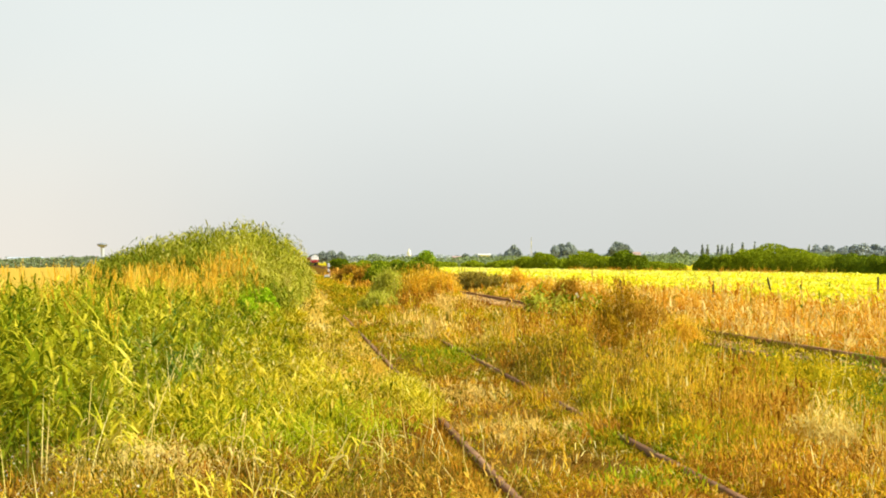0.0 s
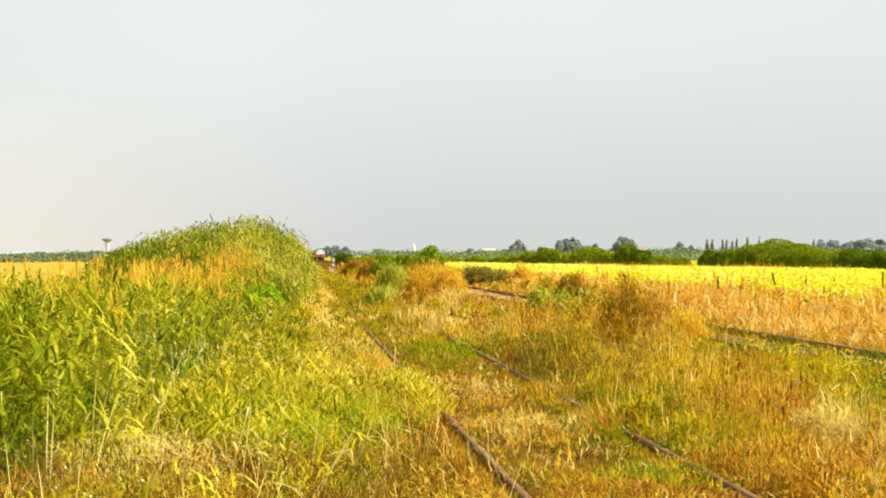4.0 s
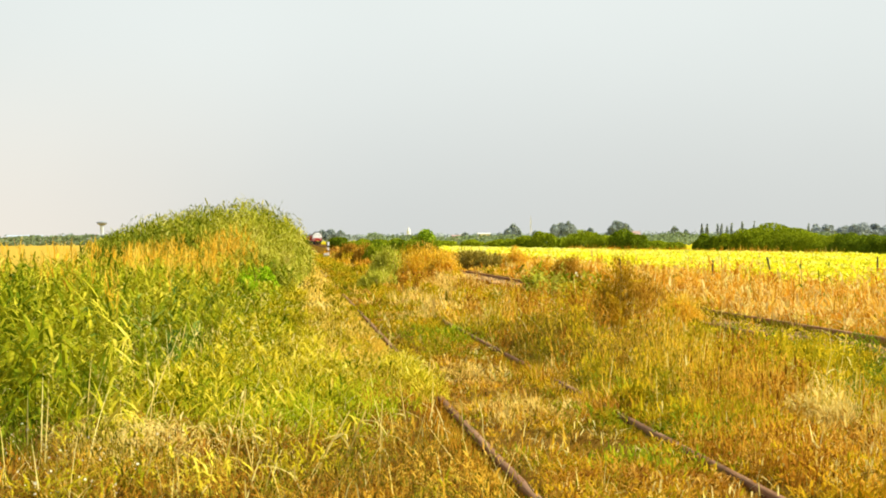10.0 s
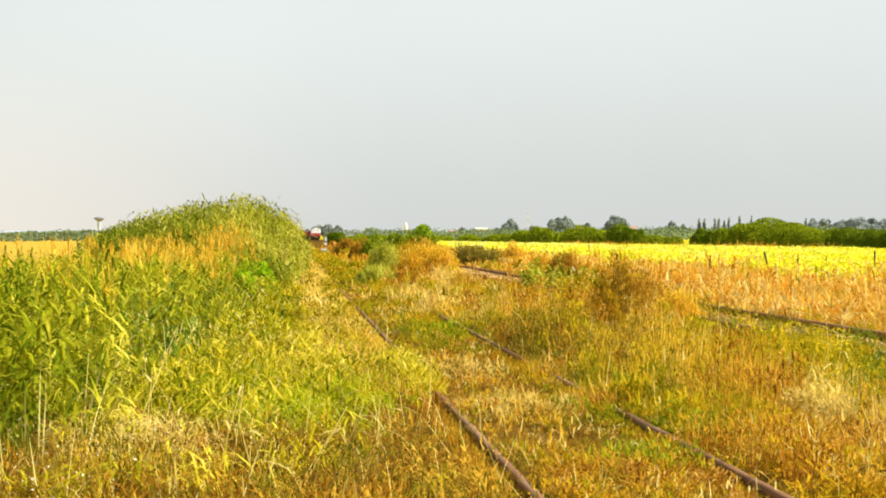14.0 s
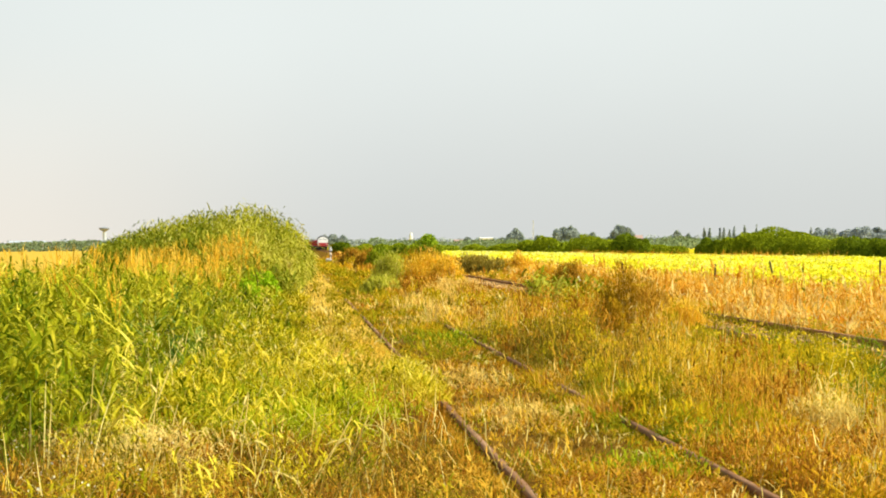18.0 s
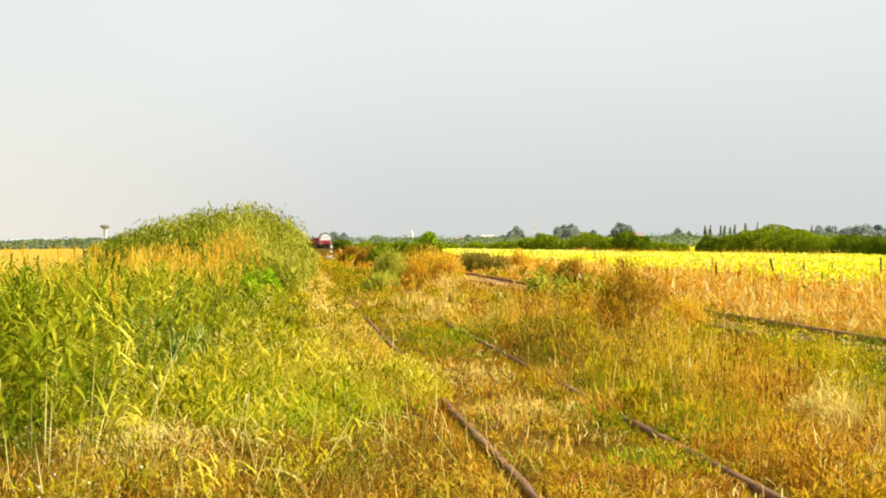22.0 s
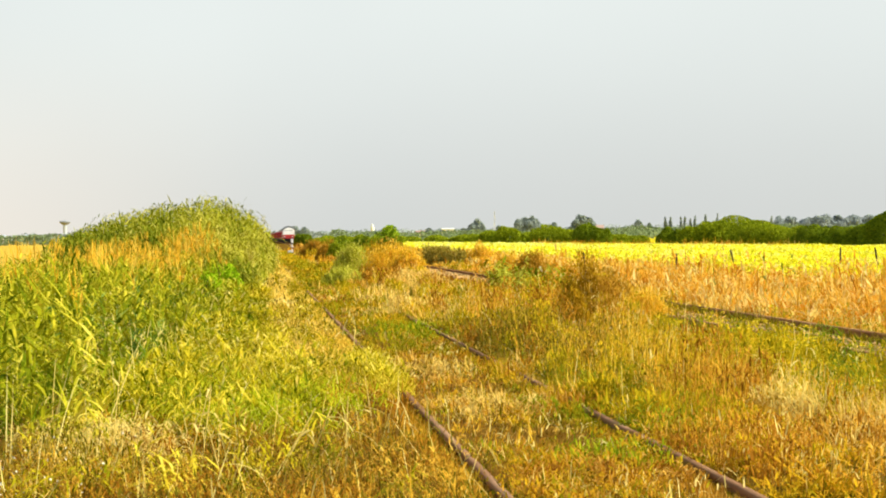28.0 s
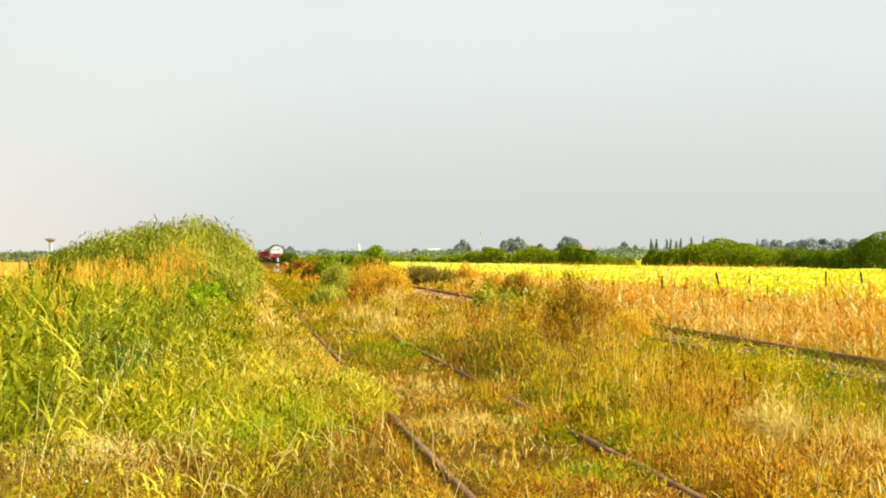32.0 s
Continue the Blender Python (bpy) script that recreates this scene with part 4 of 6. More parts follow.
    stuff("leafy_weeds", "leafy yellow-olive and rusty clumps beside the rail", "weeds", leafage(c, 56, weed_top(x, y) * RNG.uniform(0.35, 0.75, len(c)), 0.18, 0.018, 0.16, 0.9 * field(x, y, 0.7, 6.1) + 0.2 * RNG.random(len(c)), dots=2.2), M_WEED)
    c = cone_points(120, lambda x, y: chance(bump(x, y, 6.5, 29, 0.9, 4) + 0.8 * bump(x, y, 5.9, 24.5, 0.5, 2.5)), 18, 42)
    x, y = c.T
    stuff("dark_green_weeds", "dark green leafy weeds in front of the second track", "weeds", leafage(c, 70, 0.22 + 0.26 * RNG.random(len(c)), 0.16, 0.016, 0.2, RNG.random(len(c)), dots=2.4), M_GREEN)
    # patches of one colour each
    def patch(count, spots, y0, y1):
        return cone_points(count, lambda x, y: chance(sum(w * bump(x, y, cx, cy, rx, ry) for cx, cy, rx, ry, w in spots)) & (np.abs(x - 3.02) > 0.07), y0, y1, spill=0.0)
    c = patch(70, [(3.45, 24.2, 0.22, 2.2, 0.7), (3.3, 18.8, 0.18, 1.0, 0.7), (3.7, 20.6, 0.2, 0.8, 0.5), (5.7, 24.8, 0.6, 2.4, 0.35), (4.3, 44, 0.5, 3, 0.6)], 16, 50)
    x, y = c.T
    stuff("green_patches", "low dark green and olive leafy patches among the weeds", "weeds", leafage(c, 80, (0.14 + 0.3 * RNG.random(len(c))) * np.where(x < 3.6, 0.8, 1.0), 0.13, 0.014, 0.15, RNG.random(len(c)), dots=2.2), M_OLIVE)
    c = patch(120, [(4.7, 39.5, 0.5, 3.0, 1), (4.2, 44, 0.4, 3, 0.7), (4.95, 18.0, 0.35, 0.9, 0.45), (5.1, 20.5, 0.35, 1.0, 0.4), (4.0, 62, 0.8, 5, 1.0), (3.3, 50, 0.4, 6, 0.6)], 16, 75)
    x, y = c.T
    stuff("feather_grass", "soft pale feathery grass in patches among the weeds", "grass", clumps(c, 70, 0.32 + 0.3 * RNG.random(len(c)), 0.010, 0.14, (0.9, 1.52), (0.0, 0.6), 0.2 + 0.8 * RNG.random(len(c)), dots=2.0), M_FEATHER)
    c = patch(36, [(2.05, 21.6, 0.35, 1.3, 1), (2.85, 22.4, 0.2, 0.9, 1), (2.3, 27.5, 0.5, 1.2, 0.6), (2.3, 47, 0.5, 2, 0.9), (2.2, 60, 0.5, 2, 0.8)], 18, 66)
    stuff("straw_patches", "straw-coloured short grass in patches on the track bed", "grass", leafage(c, 70, 0.08 + 0.10 * RNG.random(len(c)), 0.13, 0.011, 0.15, RNG.random(len(c)), dots=2.0, el=(0.1, 1.4)), M_FEATHER)
    c = patch(90, [(4.0, 20.2, 0.22, 1.0, 1), (3.4, 16.2, 0.3, 1.0, 1), (4.3, 16.8, 0.4, 0.8, 0.8), (4.3, 29, 0.3, 1.6, 0.6), (5.3, 29, 0.3, 2, 0.6)], 13, 36)
    x, y = c.T
    stuff("rust_patches", "rusty red-brown seeding herbs in patches", "weeds", herbs(c, 0.2 + 0.35 * weed_top(x, y), 80, 0.02, 0.12, RNG.random(len(c)), dots=2.0, stalks=20), M_RUST)
    c = patch(46, [(2.3, 15.6, 0.4, 0.9, 1), (2.4, 31, 0.5, 1.5, 0.4), (2.3, 53, 0.5, 2.5, 0.3)], 13, 60)
    stuff("rust_mats", "rusty red-brown low herbs on the track bed", "weeds", leafage(c, 70, 0.07 + 0.08 * RNG.random(len(c)), 0.09, 0.011, 0.16, RNG.random(len(c)), dots=2.0), M_RUST)
    c = patch(150, [(4.35, 24.2, 0.6, 5.0, 1), (4.9, 28, 0.5, 4, 0.8)], 17, 40)
    x, y = c.T
    stuff("amber_grass", "upright amber grass between the two tracks", "grass", clumps(c, 56, weed_top(x, y) * RNG.uniform(0.6, 1.05, len(c)), 0.010, 0.11, (1.15, 1.55), (0.0, 0.35), 0.25 + 0.75 * RNG.random(len(c)), dots=2.0), M_ORANGE)
    # pale strokes added as painted highlights over bed and weeds
    c = cone_points(260, lambda x, y: (x > 1.6) & (x < 7.2) & (np.abs(x - 3.02) > 0.12), 13, 70, spill=0.0)
    x, y = c.T
    top = np.where(x < 3.0, 0.12, 0.15 + 0.7 * weed_top(x, y))
    stuff("highlight_strokes", "short pale leaf and stalk strokes giving the weeds bright highlights", "grass", leafage(c, 8, top, 0.17, 0.011, 0.22, 0.3 + 0.7 * RNG.random(len(c)), dots=2.2, el=(0.2, 1.5)), M_PALE)
    # dark clumps put in where the weeds need shaded gaps
    c = patch(70, [(4.6, 26, 0.9, 5, 0.5), (3.6, 29, 0.3, 4, 0.7), (5.4, 21.5, 0.4, 1.5, 0.8), (3.5, 21.5, 0.25, 1.0, 0.8)], 16, 42)
    x, y = c.T
    stuff("gap_shade_weeds", "dark olive-green leaf clumps as shaded gaps low among the golden weeds", "weeds", leafage(c, 60, 0.5 * weed_top(x, y), 0.13, 0.016, 0.17, 0.6 * RNG.random(len(c)), dots=2.4), M_GREEN)
    # small white blossoms and short bleached tufts
    c = cone_points(50, lambda x, y: chance(bump(x, y, 4.1, 36, 0.7, 7) + 0.5 * bump(x, y, 5.0, 44, 0.8, 5)), 24, 56)
    x, y = c.T
    c3 = np.stack([x, y, weed_top(x, y) * RNG.uniform(0.5, 0.95, len(c))], -1)
    stuff("white_blossoms", "scattered small white blossoms in the brown weeds", "flowers", flakes(c3, apparent(y, 0.02, 2.2) * RNG.uniform(0.6, 1.2, len(c)), 0.5, 1.3), M_PETAL)
    c = cone_points(70, lambda x, y: chance(bump(x, y, 4.0, 36, 0.8, 8)), 24, 60)
    x, y = c.T
    stuff("bleached_tufts", "short bleached tufts in the brown weeds", "grass", clumps(c, 12, weed_top(x, y) * RNG.uniform(0.5, 1.0, len(c)), 0.018, 0.07, (0.5, 1.5), (0.1, 0.9), RNG.random(len(c)), dots=3.2), M_PALE)
    # flat yellow flower heads on stalks
    p = cone_points(60, lambda x, y: (x > 4.4) & (x < 6.6) & (y > 18) & (y < 40) & chance(0.08 + bump(x, y, 5.7, 24.5, 0.5, 2)), 17, 44)
    x, y = p.T
    k = 16
    top = np.repeat(weed_top(x, y) * RNG.uniform(0.8, 1.3, len(p)), k)
    c = np.stack([np.repeat(x, k) + RNG.normal(0, 0.06, len(top)), np.repeat(y, k) + RNG.normal(0, 0.06, len(top)), top + RNG.normal(0, 0.012, len(top))], -1)
    stuff("flower_heads", "flat mustard-yellow flower heads over the weeds", "flowers", flakes(c, 0.020 * RNG.uniform(0.7, 1.4, len(top)), 0.9, 1.6), M_FLOWER)
    # the second track: low growth, higher where the rails are lost
    p = cone_points(1900, lambda x, y: (x > 6.9) & (x < 9.4), 24, 330)
    x, y = p.T
    hide = np.clip(bump(x, y, 8, 60, 5, 12) * 1.6 + 0.5 * bump(x, y, 7.0, 24, 0.7, 4) + (y > 122) * 0.8, 0, 1)
    show = 1.2 * bump(x, y, 8.4, 39, 1.6, 10) + 1.3 * bump(x, y, 8, 98, 3, 17)
    h = (0.04 + 0.10 * RNG.random(len(p))) * (1 - 0.85 * np.clip(show, 0, 1)) + 0.60 * hide * np.where((y > 74) & (y < 120), 0.4, 1.0) * RNG.uniform(0.4, 1.1, len(p))
    stuff("second_track_weeds", "low dry weeds over the second track", "weeds", clumps(p, 23, h, 0.013, 0.12, (0.5, 1.45), (0.1, 0.7), 0.1 + 0.55 * field(x, y, 1.0, 5) + 0.4 * RNG.random(len(p)), levels=2, dots=2.3), M_WEED)


def make_second_edges():
    m = 1000
    y = 27 * 2.1 ** RNG.random(m)
    off = np.where(RNG.random(m) < 0.5, -0.7525, 0.7525)
    x = np.array([second_x(v) for v in y]) + off - 0.04 - 0.14 * RNG.random(m) ** 1.5
    gap = field(x * 0, y, 0.8, 7.7)
    stuff("rail_edge_weeds", "dark olive weeds along the rails of the second track", "weeds", tufts(np.stack([x, y], -1), 12, (0.20 + 0.20 * gap) * RNG.uniform(0.7, 1.2, m), 0.012, 0.05, (0.7, 1.5), (0.0, 0.6), RNG.random(m), levels=2, dots=2.0), M_OLD)
    q = np.stack([RNG.uniform(7.0, 8.9, 110), RNG.uniform(29, 50, 110)], -1)
    q = q[field(q[:, 0], q[:, 1], 0.9, 2.2) > 0.5]
    stuff("ballast_weeds", "green weeds growing through the ballast", "weeds", leafage(q, 40, 0.08 + 0.14 * RNG.random(len(q)), 0.13, 0.014, 0.16, 0.5 * RNG.random(len(q)), dots=2.2), M_OLIVEWEED)


def make_ballast():
    n = 5200
    p = np.stack([RNG.uniform(7.2, 9.0, n), np.where(RNG.random(n) < 0.45, RNG.uniform(28, 50, n), RNG.uniform(80, 122, n))], -1)
    r = apparent(p[:, 1], 0.024, 1.5) * RNG.uniform(0.6, 1.3, n)
    shape = np.array([(1, 0, 0), (-0.5, 0.85, 0), (-0.5, -0.85, 0), (0.1, 0.05, 0.9), (0.05, 0, -0.8)])
    a = RNG.uniform(0, 6.28, n)
    v = shape[None] * r[:, None, None]
    v = np.stack([v[..., 0] * np.cos(a)[:, None] - v[..., 1] * np.sin(a)[:, None], v[..., 0] * np.sin(a)[:, None] + v[..., 1] * np.cos(a)[:, None], v[..., 2]], -1)
    v += np.stack([p[:, 0], p[:, 1], RNG.uniform(-0.02, 0.05, n)], -1)[:, None]
    idx = np.array([0, 1, 3, 1, 2, 3, 2, 0, 3, 1, 0, 4, 2, 1, 4, 0, 2, 4])
    f = (np.arange(n)[:, None] * 5 + idx[None]).ravel()
    stuff("ballast", "pale crushed stones between the rails of the second track", "gravel", (v.reshape(-1, 3), f, np.full(6 * n, 3)), M_STONE)


def straw_top(x, y):
    return np.interp(x, [9.5, 10.2, 11.5, 13, 16, 18], [0.30, 0.55, 0.92, 1.08, 0.95, 0.7]) * (0.50 + 0.68 * field(x, y, 0.55, 3)) * np.interp(y, [26, 60, 120, 300], [1.0, 1.0, 0.85, 0.6])


def make_straw():
    z = lambda x, y: (x > 9.6) & (x < 17.5 + 0.012 * y) & chance(1.25 - (x - 12.0 - 0.012 * y) / 4.5)
    p = cone_points(1000, z, 26, 330)
    x, y = p.T
    tone = -0.1 + 0.7 * field(x, y, 0.8, 2.2) + 0.5 * RNG.random(len(p)) - 0.5 * bump(x, y, 12.8, 46, 1.5, 5)
    stuff("straw_reeds", "dry orange and straw-coloured reeds beside the second track", "reeds", clumps(p, 52, straw_top(x, y) * RNG.uniform(0.6, 1.25, len(p)), 0.018, 0.24, (0.85, 1.54), (0.0, 0.6), tone, levels=2, dots=3.0), M_STRAW)
    p = cone_points(1900, z, 26, 170)
    x, y = p.T
    g, _ = reed_set(p, straw_top(x, y) * RNG.uniform(0.6, 1.05, len(p)), 6, 0.55, 0.042, 3.6, tone=0.2 + 0.75 * RNG.random(len(p)) - 0.2 * field(x, y, 0.6, 9))
    stuff("straw_leaves", "bent dry leaves among the straw-coloured reeds", "reeds", g, M_STRAW)
    p = cone_points(680, z, 26, 120)
    x, y = p.T
    g, _ = reed_set(p, straw_top(x, y) * RNG.uniform(0.7, 1.15, len(p)), 5, 0.40, 0.03, 2.3, tone=RNG.random(len(p)))
    stuff("bleached_reeds", "bleached pale reeds among the orange ones", "reeds", g, M_PALE)
    p = cone_points(10, lambda x, y: (x > 10.0) & (x < 15.5), 40, 85, spill=0.0)
    g, _ = reed_set(p, RNG.uniform(0.95, 1.45, len(p)), 4, 0.5, 0.045, 3.4, tone=RNG.uniform(0.05, 0.4, len(p)))
    stuff("green_reed_leaves", "single dark green reeds rising out of the dry ones", "reeds", g, M_REED)
    p = cone_points(130, lambda x, y: (x > 9.4) & (x < 11.5) & chance((field(x, y, 0.7, 14) > 0.55) * 1.0), 28, 120)
    x, y = p.T
    stuff("olive_herbs", "olive-green herbs at the foot of the dry reeds", "weeds", herbs(p, straw_top(x, y) * RNG.uniform(0.4, 0.85, len(p)), 30, 0.03, 0.16, RNG.random(len(p))), M_OLIVEWEED)


def hedge_x(y):
    return np.interp(y, [0, 110, 135, 165, 285, 420], [38, 35, 34, 31.5, 21, 18])


def make_crop():
    z = lambda x, y: (x > 13.0 + 0.012 * y + 0.017 * np.maximum(y - 150, 0)) & (x < hedge_x(y) - 0.5) & (y < 300)
    n = 96000
    p = cone_points(n, z, 36, 330, spill=0.06)
    x, y = p.T
    c = np.stack([x, y, 0.74 - 0.5 * RNG.random(n) ** 3 + 0.09 * (field(x, y, 1.0) - 0.5)], -1)
    # tone gets paler farther along the field
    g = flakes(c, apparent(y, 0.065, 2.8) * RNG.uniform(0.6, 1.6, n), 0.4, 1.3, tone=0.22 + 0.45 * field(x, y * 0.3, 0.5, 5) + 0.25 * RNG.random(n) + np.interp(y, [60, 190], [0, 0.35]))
    q = p[:12000]
    base = np.stack([q[:, 0], q[:, 1], np.zeros(len(q))], -1)
    s = ribbons(base, RNG.uniform(0, 6.28, len(q)), RNG.uniform(1.3, 1.55, len(q)), RNG.uniform(0.5, 0.8, len(q)), apparent(q[:, 1], 0.015), np.zeros(len(q)), levels=2, tone=np.zeros(len(q)))
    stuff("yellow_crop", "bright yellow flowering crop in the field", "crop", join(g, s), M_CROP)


# ---------------------------------------------------------------- reeds on the bank
def reed_set(p, h, leaves, leaf_len, leaf_w, dots=2.0, tone=None, low=0.0):
    """Stems with arching leaves. p: places; h: heights."""
    n = len(p)
    tone = RNG.random(n) if tone is None else np.clip(tone, 0, 1)
    base = np.stack([p[:, 0], p[:, 1], np.full(n, -0.05)], -1)
    az = RNG.uniform(0, 2 * np.pi, n)
    el = RNG.uniform(1.34, 1.56, n)
    up = np.stack([np.cos(az) * np.cos(el), np.sin(az) * np.cos(el), np.sin(el)], -1)
    sets = [ribbons(base, az, el, h, apparent(p[:, 1], 0.009, 1.2), np.zeros(n), tone=tone)]
    for k in range(leaves):
        f = RNG.uniform(0.25, 0.97, n)
        ln = leaf_len * RNG.uniform(0.6, 1.25, n) * (1.15 - 0.5 * f)
        sets.append(ribbons(base + up * (h * f)[:, None], RNG.uniform(0, 2 * np.pi, n), RNG.uniform(0.3 + low, 1.4 + low, n), ln, apparent(p[:, 1], leaf_w, dots) * RNG.uniform(0.7, 1.3, n), RNG.uniform(0.15, 0.95, n), levels=3, tone=tone + RNG.normal(0, 0.1, n)))
    return join(*sets), base + up * h[:, None]


def plumes(tips, size, name, label):
    n = len(tips)
    sets, tone = [], RNG.random(n)
    for k in range(14):
        b = tips + np.stack([RNG.normal(0, 0.028, n), RNG.normal(0, 0.028, n), RNG.uniform(-0.75, 0.3, n) * size], -1)
        sets.append(ribbons(b, RNG.uniform(0, 6.28, n), RNG.uniform(1.0, 1.55, n), size * RNG.uniform(0.3, 0.7, n), apparent(tips[:, 1], 0.013, 1.25), RNG.uniform(0, 0.25, n), tone=tone))
    stuff(name, label, "reeds", join(*sets), M_PLUME)


def make_reeds():
    # nearer reeds, lower than the eye for the most part
    z = lambda x, y: (x < edge(y) + 2.6 * (field(x, y, 1.2, 6) - 0.36)) & (x > -9) & (y > 19.0 - 1.5 * np.clip((-1.3 - x) / 0.7, 0, 1) + 4.5 * (field(x, y, 1.8, 5.2) - 0.5)) & chance((0.30 + (edge(y) - x) * 0.9) * (0.25 + 0.9 * field(x, y, 1.0, 5)))
    # leafy growth under the reeds, kept dark so their gaps look shaded
    low = cone_points(900, z, 15, 64, spill=0.1)
    stuff("reed_undergrowth", "green leafy growth under the reeds, dark as their shaded gaps", "weeds", herbs(low, 0.25 + 0.35 * RNG.random(len(low)), 34, 0.03, np.maximum(0.14, low[:, 1] * 0.0025), 0.3 + 0.7 * RNG.random(len(low)), stalks=6), M_GREEN)
    centres = cone_points(620, z, 15.5, 64, spill=0.12)
    p = groups(centres, 6, 0.14)
    x, y = p.T
    own = np.repeat(RNG.random(len(centres)), 6)
    cap = 1.66 - np.interp(x / np.maximum(y, 5), [-0.14, -0.085, -0.05, 0.0], [0.0045, 0.0046, 0.0036, 0.0035]) * np.maximum(y, 20)
    full = np.minimum(cap, 1.54)
    h = full * np.clip(0.45 + 0.5 * (edge(y) - x), 0.35, 1.0) * (0.56 + 0.32 * own + 0.18 * RNG.random(len(p)))
    tone = -0.10 + 0.5 * field(x, y, 1.2, 2.5) + 0.5 * np.roll(own, 6) + 0.3 * RNG.random(len(p)) - 0.3 * bump(x, y, -2.8, 24, 1.0, 5)
    g, tips = reed_set(p, h, 8, 0.48, 0.036, 3.4, tone=tone, low=-0.2)
    stuff("reeds", "green common reeds with arching leaves on the bank", "reeds", g, M_REED)
    patch = (x / y > -0.075) & (x / y < -0.012) & (y > 40)
    c = cone_points(100, z, 20.5, 62, spill=0.0)
    q = groups(c, 4, 0.1)
    hq = np.repeat(RNG.uniform(0.5, 1.15, len(c)), 4) * np.clip(0.5 + 0.5 * (edge(q[:, 1]) - q[:, 0]), 0.4, 1.0)
    g2, _ = reed_set(q, hq, 7, 0.46, 0.034, 3.2, tone=np.repeat(RNG.random(len(c)), 4), low=-0.2)
    stuff("blue_green_reeds", "blue-green reeds with broad arching leaves on the bank", "reeds", g2, M_SEDGE)
    # sparse pale leaves act as painted sun glints in the reeds
    q = cone_points(270, lambda x, y: (x < edge(y) + 2.2) & (x < 1.2) & (x > -7), 18, 55, spill=0.0)
    hq = np.clip(0.5 + 0.4 * (edge(q[:, 1]) - q[:, 0]), 0.3, 1.1)
    stuff("glint_leaves", "pale broken reed leaves giving sunlit sparkle among the green", "reeds", leafage(q, 7, hq, 0.24, 0.016, 0.25, 0.3 + 0.7 * RNG.random(len(q)), dots=2.6), M_PALE)
    pick = (h > 0.62 * full) & (RNG.random(len(h)) < 0.035 + 0.09 * (field(x, y, 0.8, 1) > 0.55) * (y > 24) + 0.20 * patch * (field(x, y, 0.6, 4) > 0.4)) & (y > 18) & ((y > 32) | (x / y > -0.11))
    up = tips[pick] + np.stack([np.zeros(pick.sum()), np.zeros(pick.sum()), RNG.uniform(-0.02, 0.22, pick.sum())], -1)
    plumes(up, 0.40, "reed_plumes", "orange-brown feathery plumes of the reeds")
    q = cone_points(170, lambda x, y: (x < edge(y) + 0.2) & (x > -7), 16, 50)
    base = np.stack([q[:, 0], q[:, 1], np.zeros(len(q))], -1)
    g = ribbons(base, RNG.uniform(0, 6.28, len(q)), RNG.uniform(0.9, 1.54, len(q)), RNG.uniform(0.5, 1.15, len(q)), apparent(q[:, 1], 0.012, 2.2), RNG.uniform(0, 0.35, len(q)), levels=4)
    stuff("dead_reed_stems", "bleached dead stems standing among the green reeds", "reeds", g, M_PALE)
    # the high stand farther along, like a mound
    z = lambda x, y: (x < edge(y) + 0.1) & (x > -0.088 * y)
    p = groups(cone_points(1050, z, 66, 116, spill=0.0), 4, 0.2)
    p = p[p[:, 0] < edge(p[:, 1]) + 0.1]
    x, y = p.T
    side = x / y * 90
    lift = np.interp(side, [-7.8, -6.6, -5.6, -4.3, -2.5, -1.8, -1.1, -0.25, 0.3, 0.75], [0.05, 0.74, 1.14, 1.34, 1.74, 1.86, 1.62, 1.10, 0.64, -0.05])
    deep = np.interp(y, [66, 76, 86, 104, 116], [0.30, 0.72, 1.0, 1.0, 0.7])
    h = (1.60 + lift * y / 90) * deep * (0.87 + 0.16 * field(x, y * 2.5, 1.3, 9.1) + RNG.uniform(-0.06, 0.04, len(p))) + 0.25 * (RNG.random(len(p)) < 0.02)
    # last term paints the mound's sunlit right and shaded left side
    tone = -0.14 + 0.75 * field(x, y * 0.6, 1.9, 4) + 0.36 * RNG.random(len(p)) + 0.12 * (side + 3) / 4
    g, tips = reed_set(p, h, 11, 0.60, 0.05, 2.7, tone=tone, low=-0.3)
    stuff("tall_reeds", "dense high stand of grey-green reeds beside the track", "reeds", g, M_REED_FAR)
    front = (y < 76) & (side < -1.2) & (RNG.random(len(h)) < 0.55 * (field(x, y * 0.5, 1.0, 8) > 0.45) * (side < -2.0) + 0.05)
    plumes(tips[front] - np.array([0, 0, 0.1]), 0.34, "mound_plumes", "orange-brown plumes at the foot of the high reeds")


# ---------------------------------------------------------------- shrubs and trees
def crown(n, rx, ry, rz, z0, lobes, leaf, flat=0.15, broad=0.25):
    """Leaves on the skins of overlapping lobes: an uneven outline with gaps."""
    cs = RNG.normal(size=(lobes, 3))
    cs /= np.linalg.norm(cs, axis=1)[:, None]
    cs *= RNG.uniform(0.35, 0.72, (lobes, 1))
    rad = RNG.uniform(0.20, 0.46, lobes)
    pick = RNG.integers(0, lobes, n)
    d = RNG.normal(size=(n, 3))
    d /= np.linalg.norm(d, axis=1)[:, None]
    q = cs[pick] + d * (rad[pick] * RNG.random(n) ** 0.25)[:, None]
    q[:, 2] /= np.quantile(q[:, 2], 0.995)
    q[:, 2] = np.maximum(q[:, 2], -0.98 + RNG.random(n) * 0.1)
    q[:, :2] *= (1.25 - broad * (q[:, 2:3] + 1.0))
    q *= (rx, ry, rz)
    q[:, 2] += z0
    return flakes(q, leaf * RNG.uniform(0.6, 1.4, n), flat)


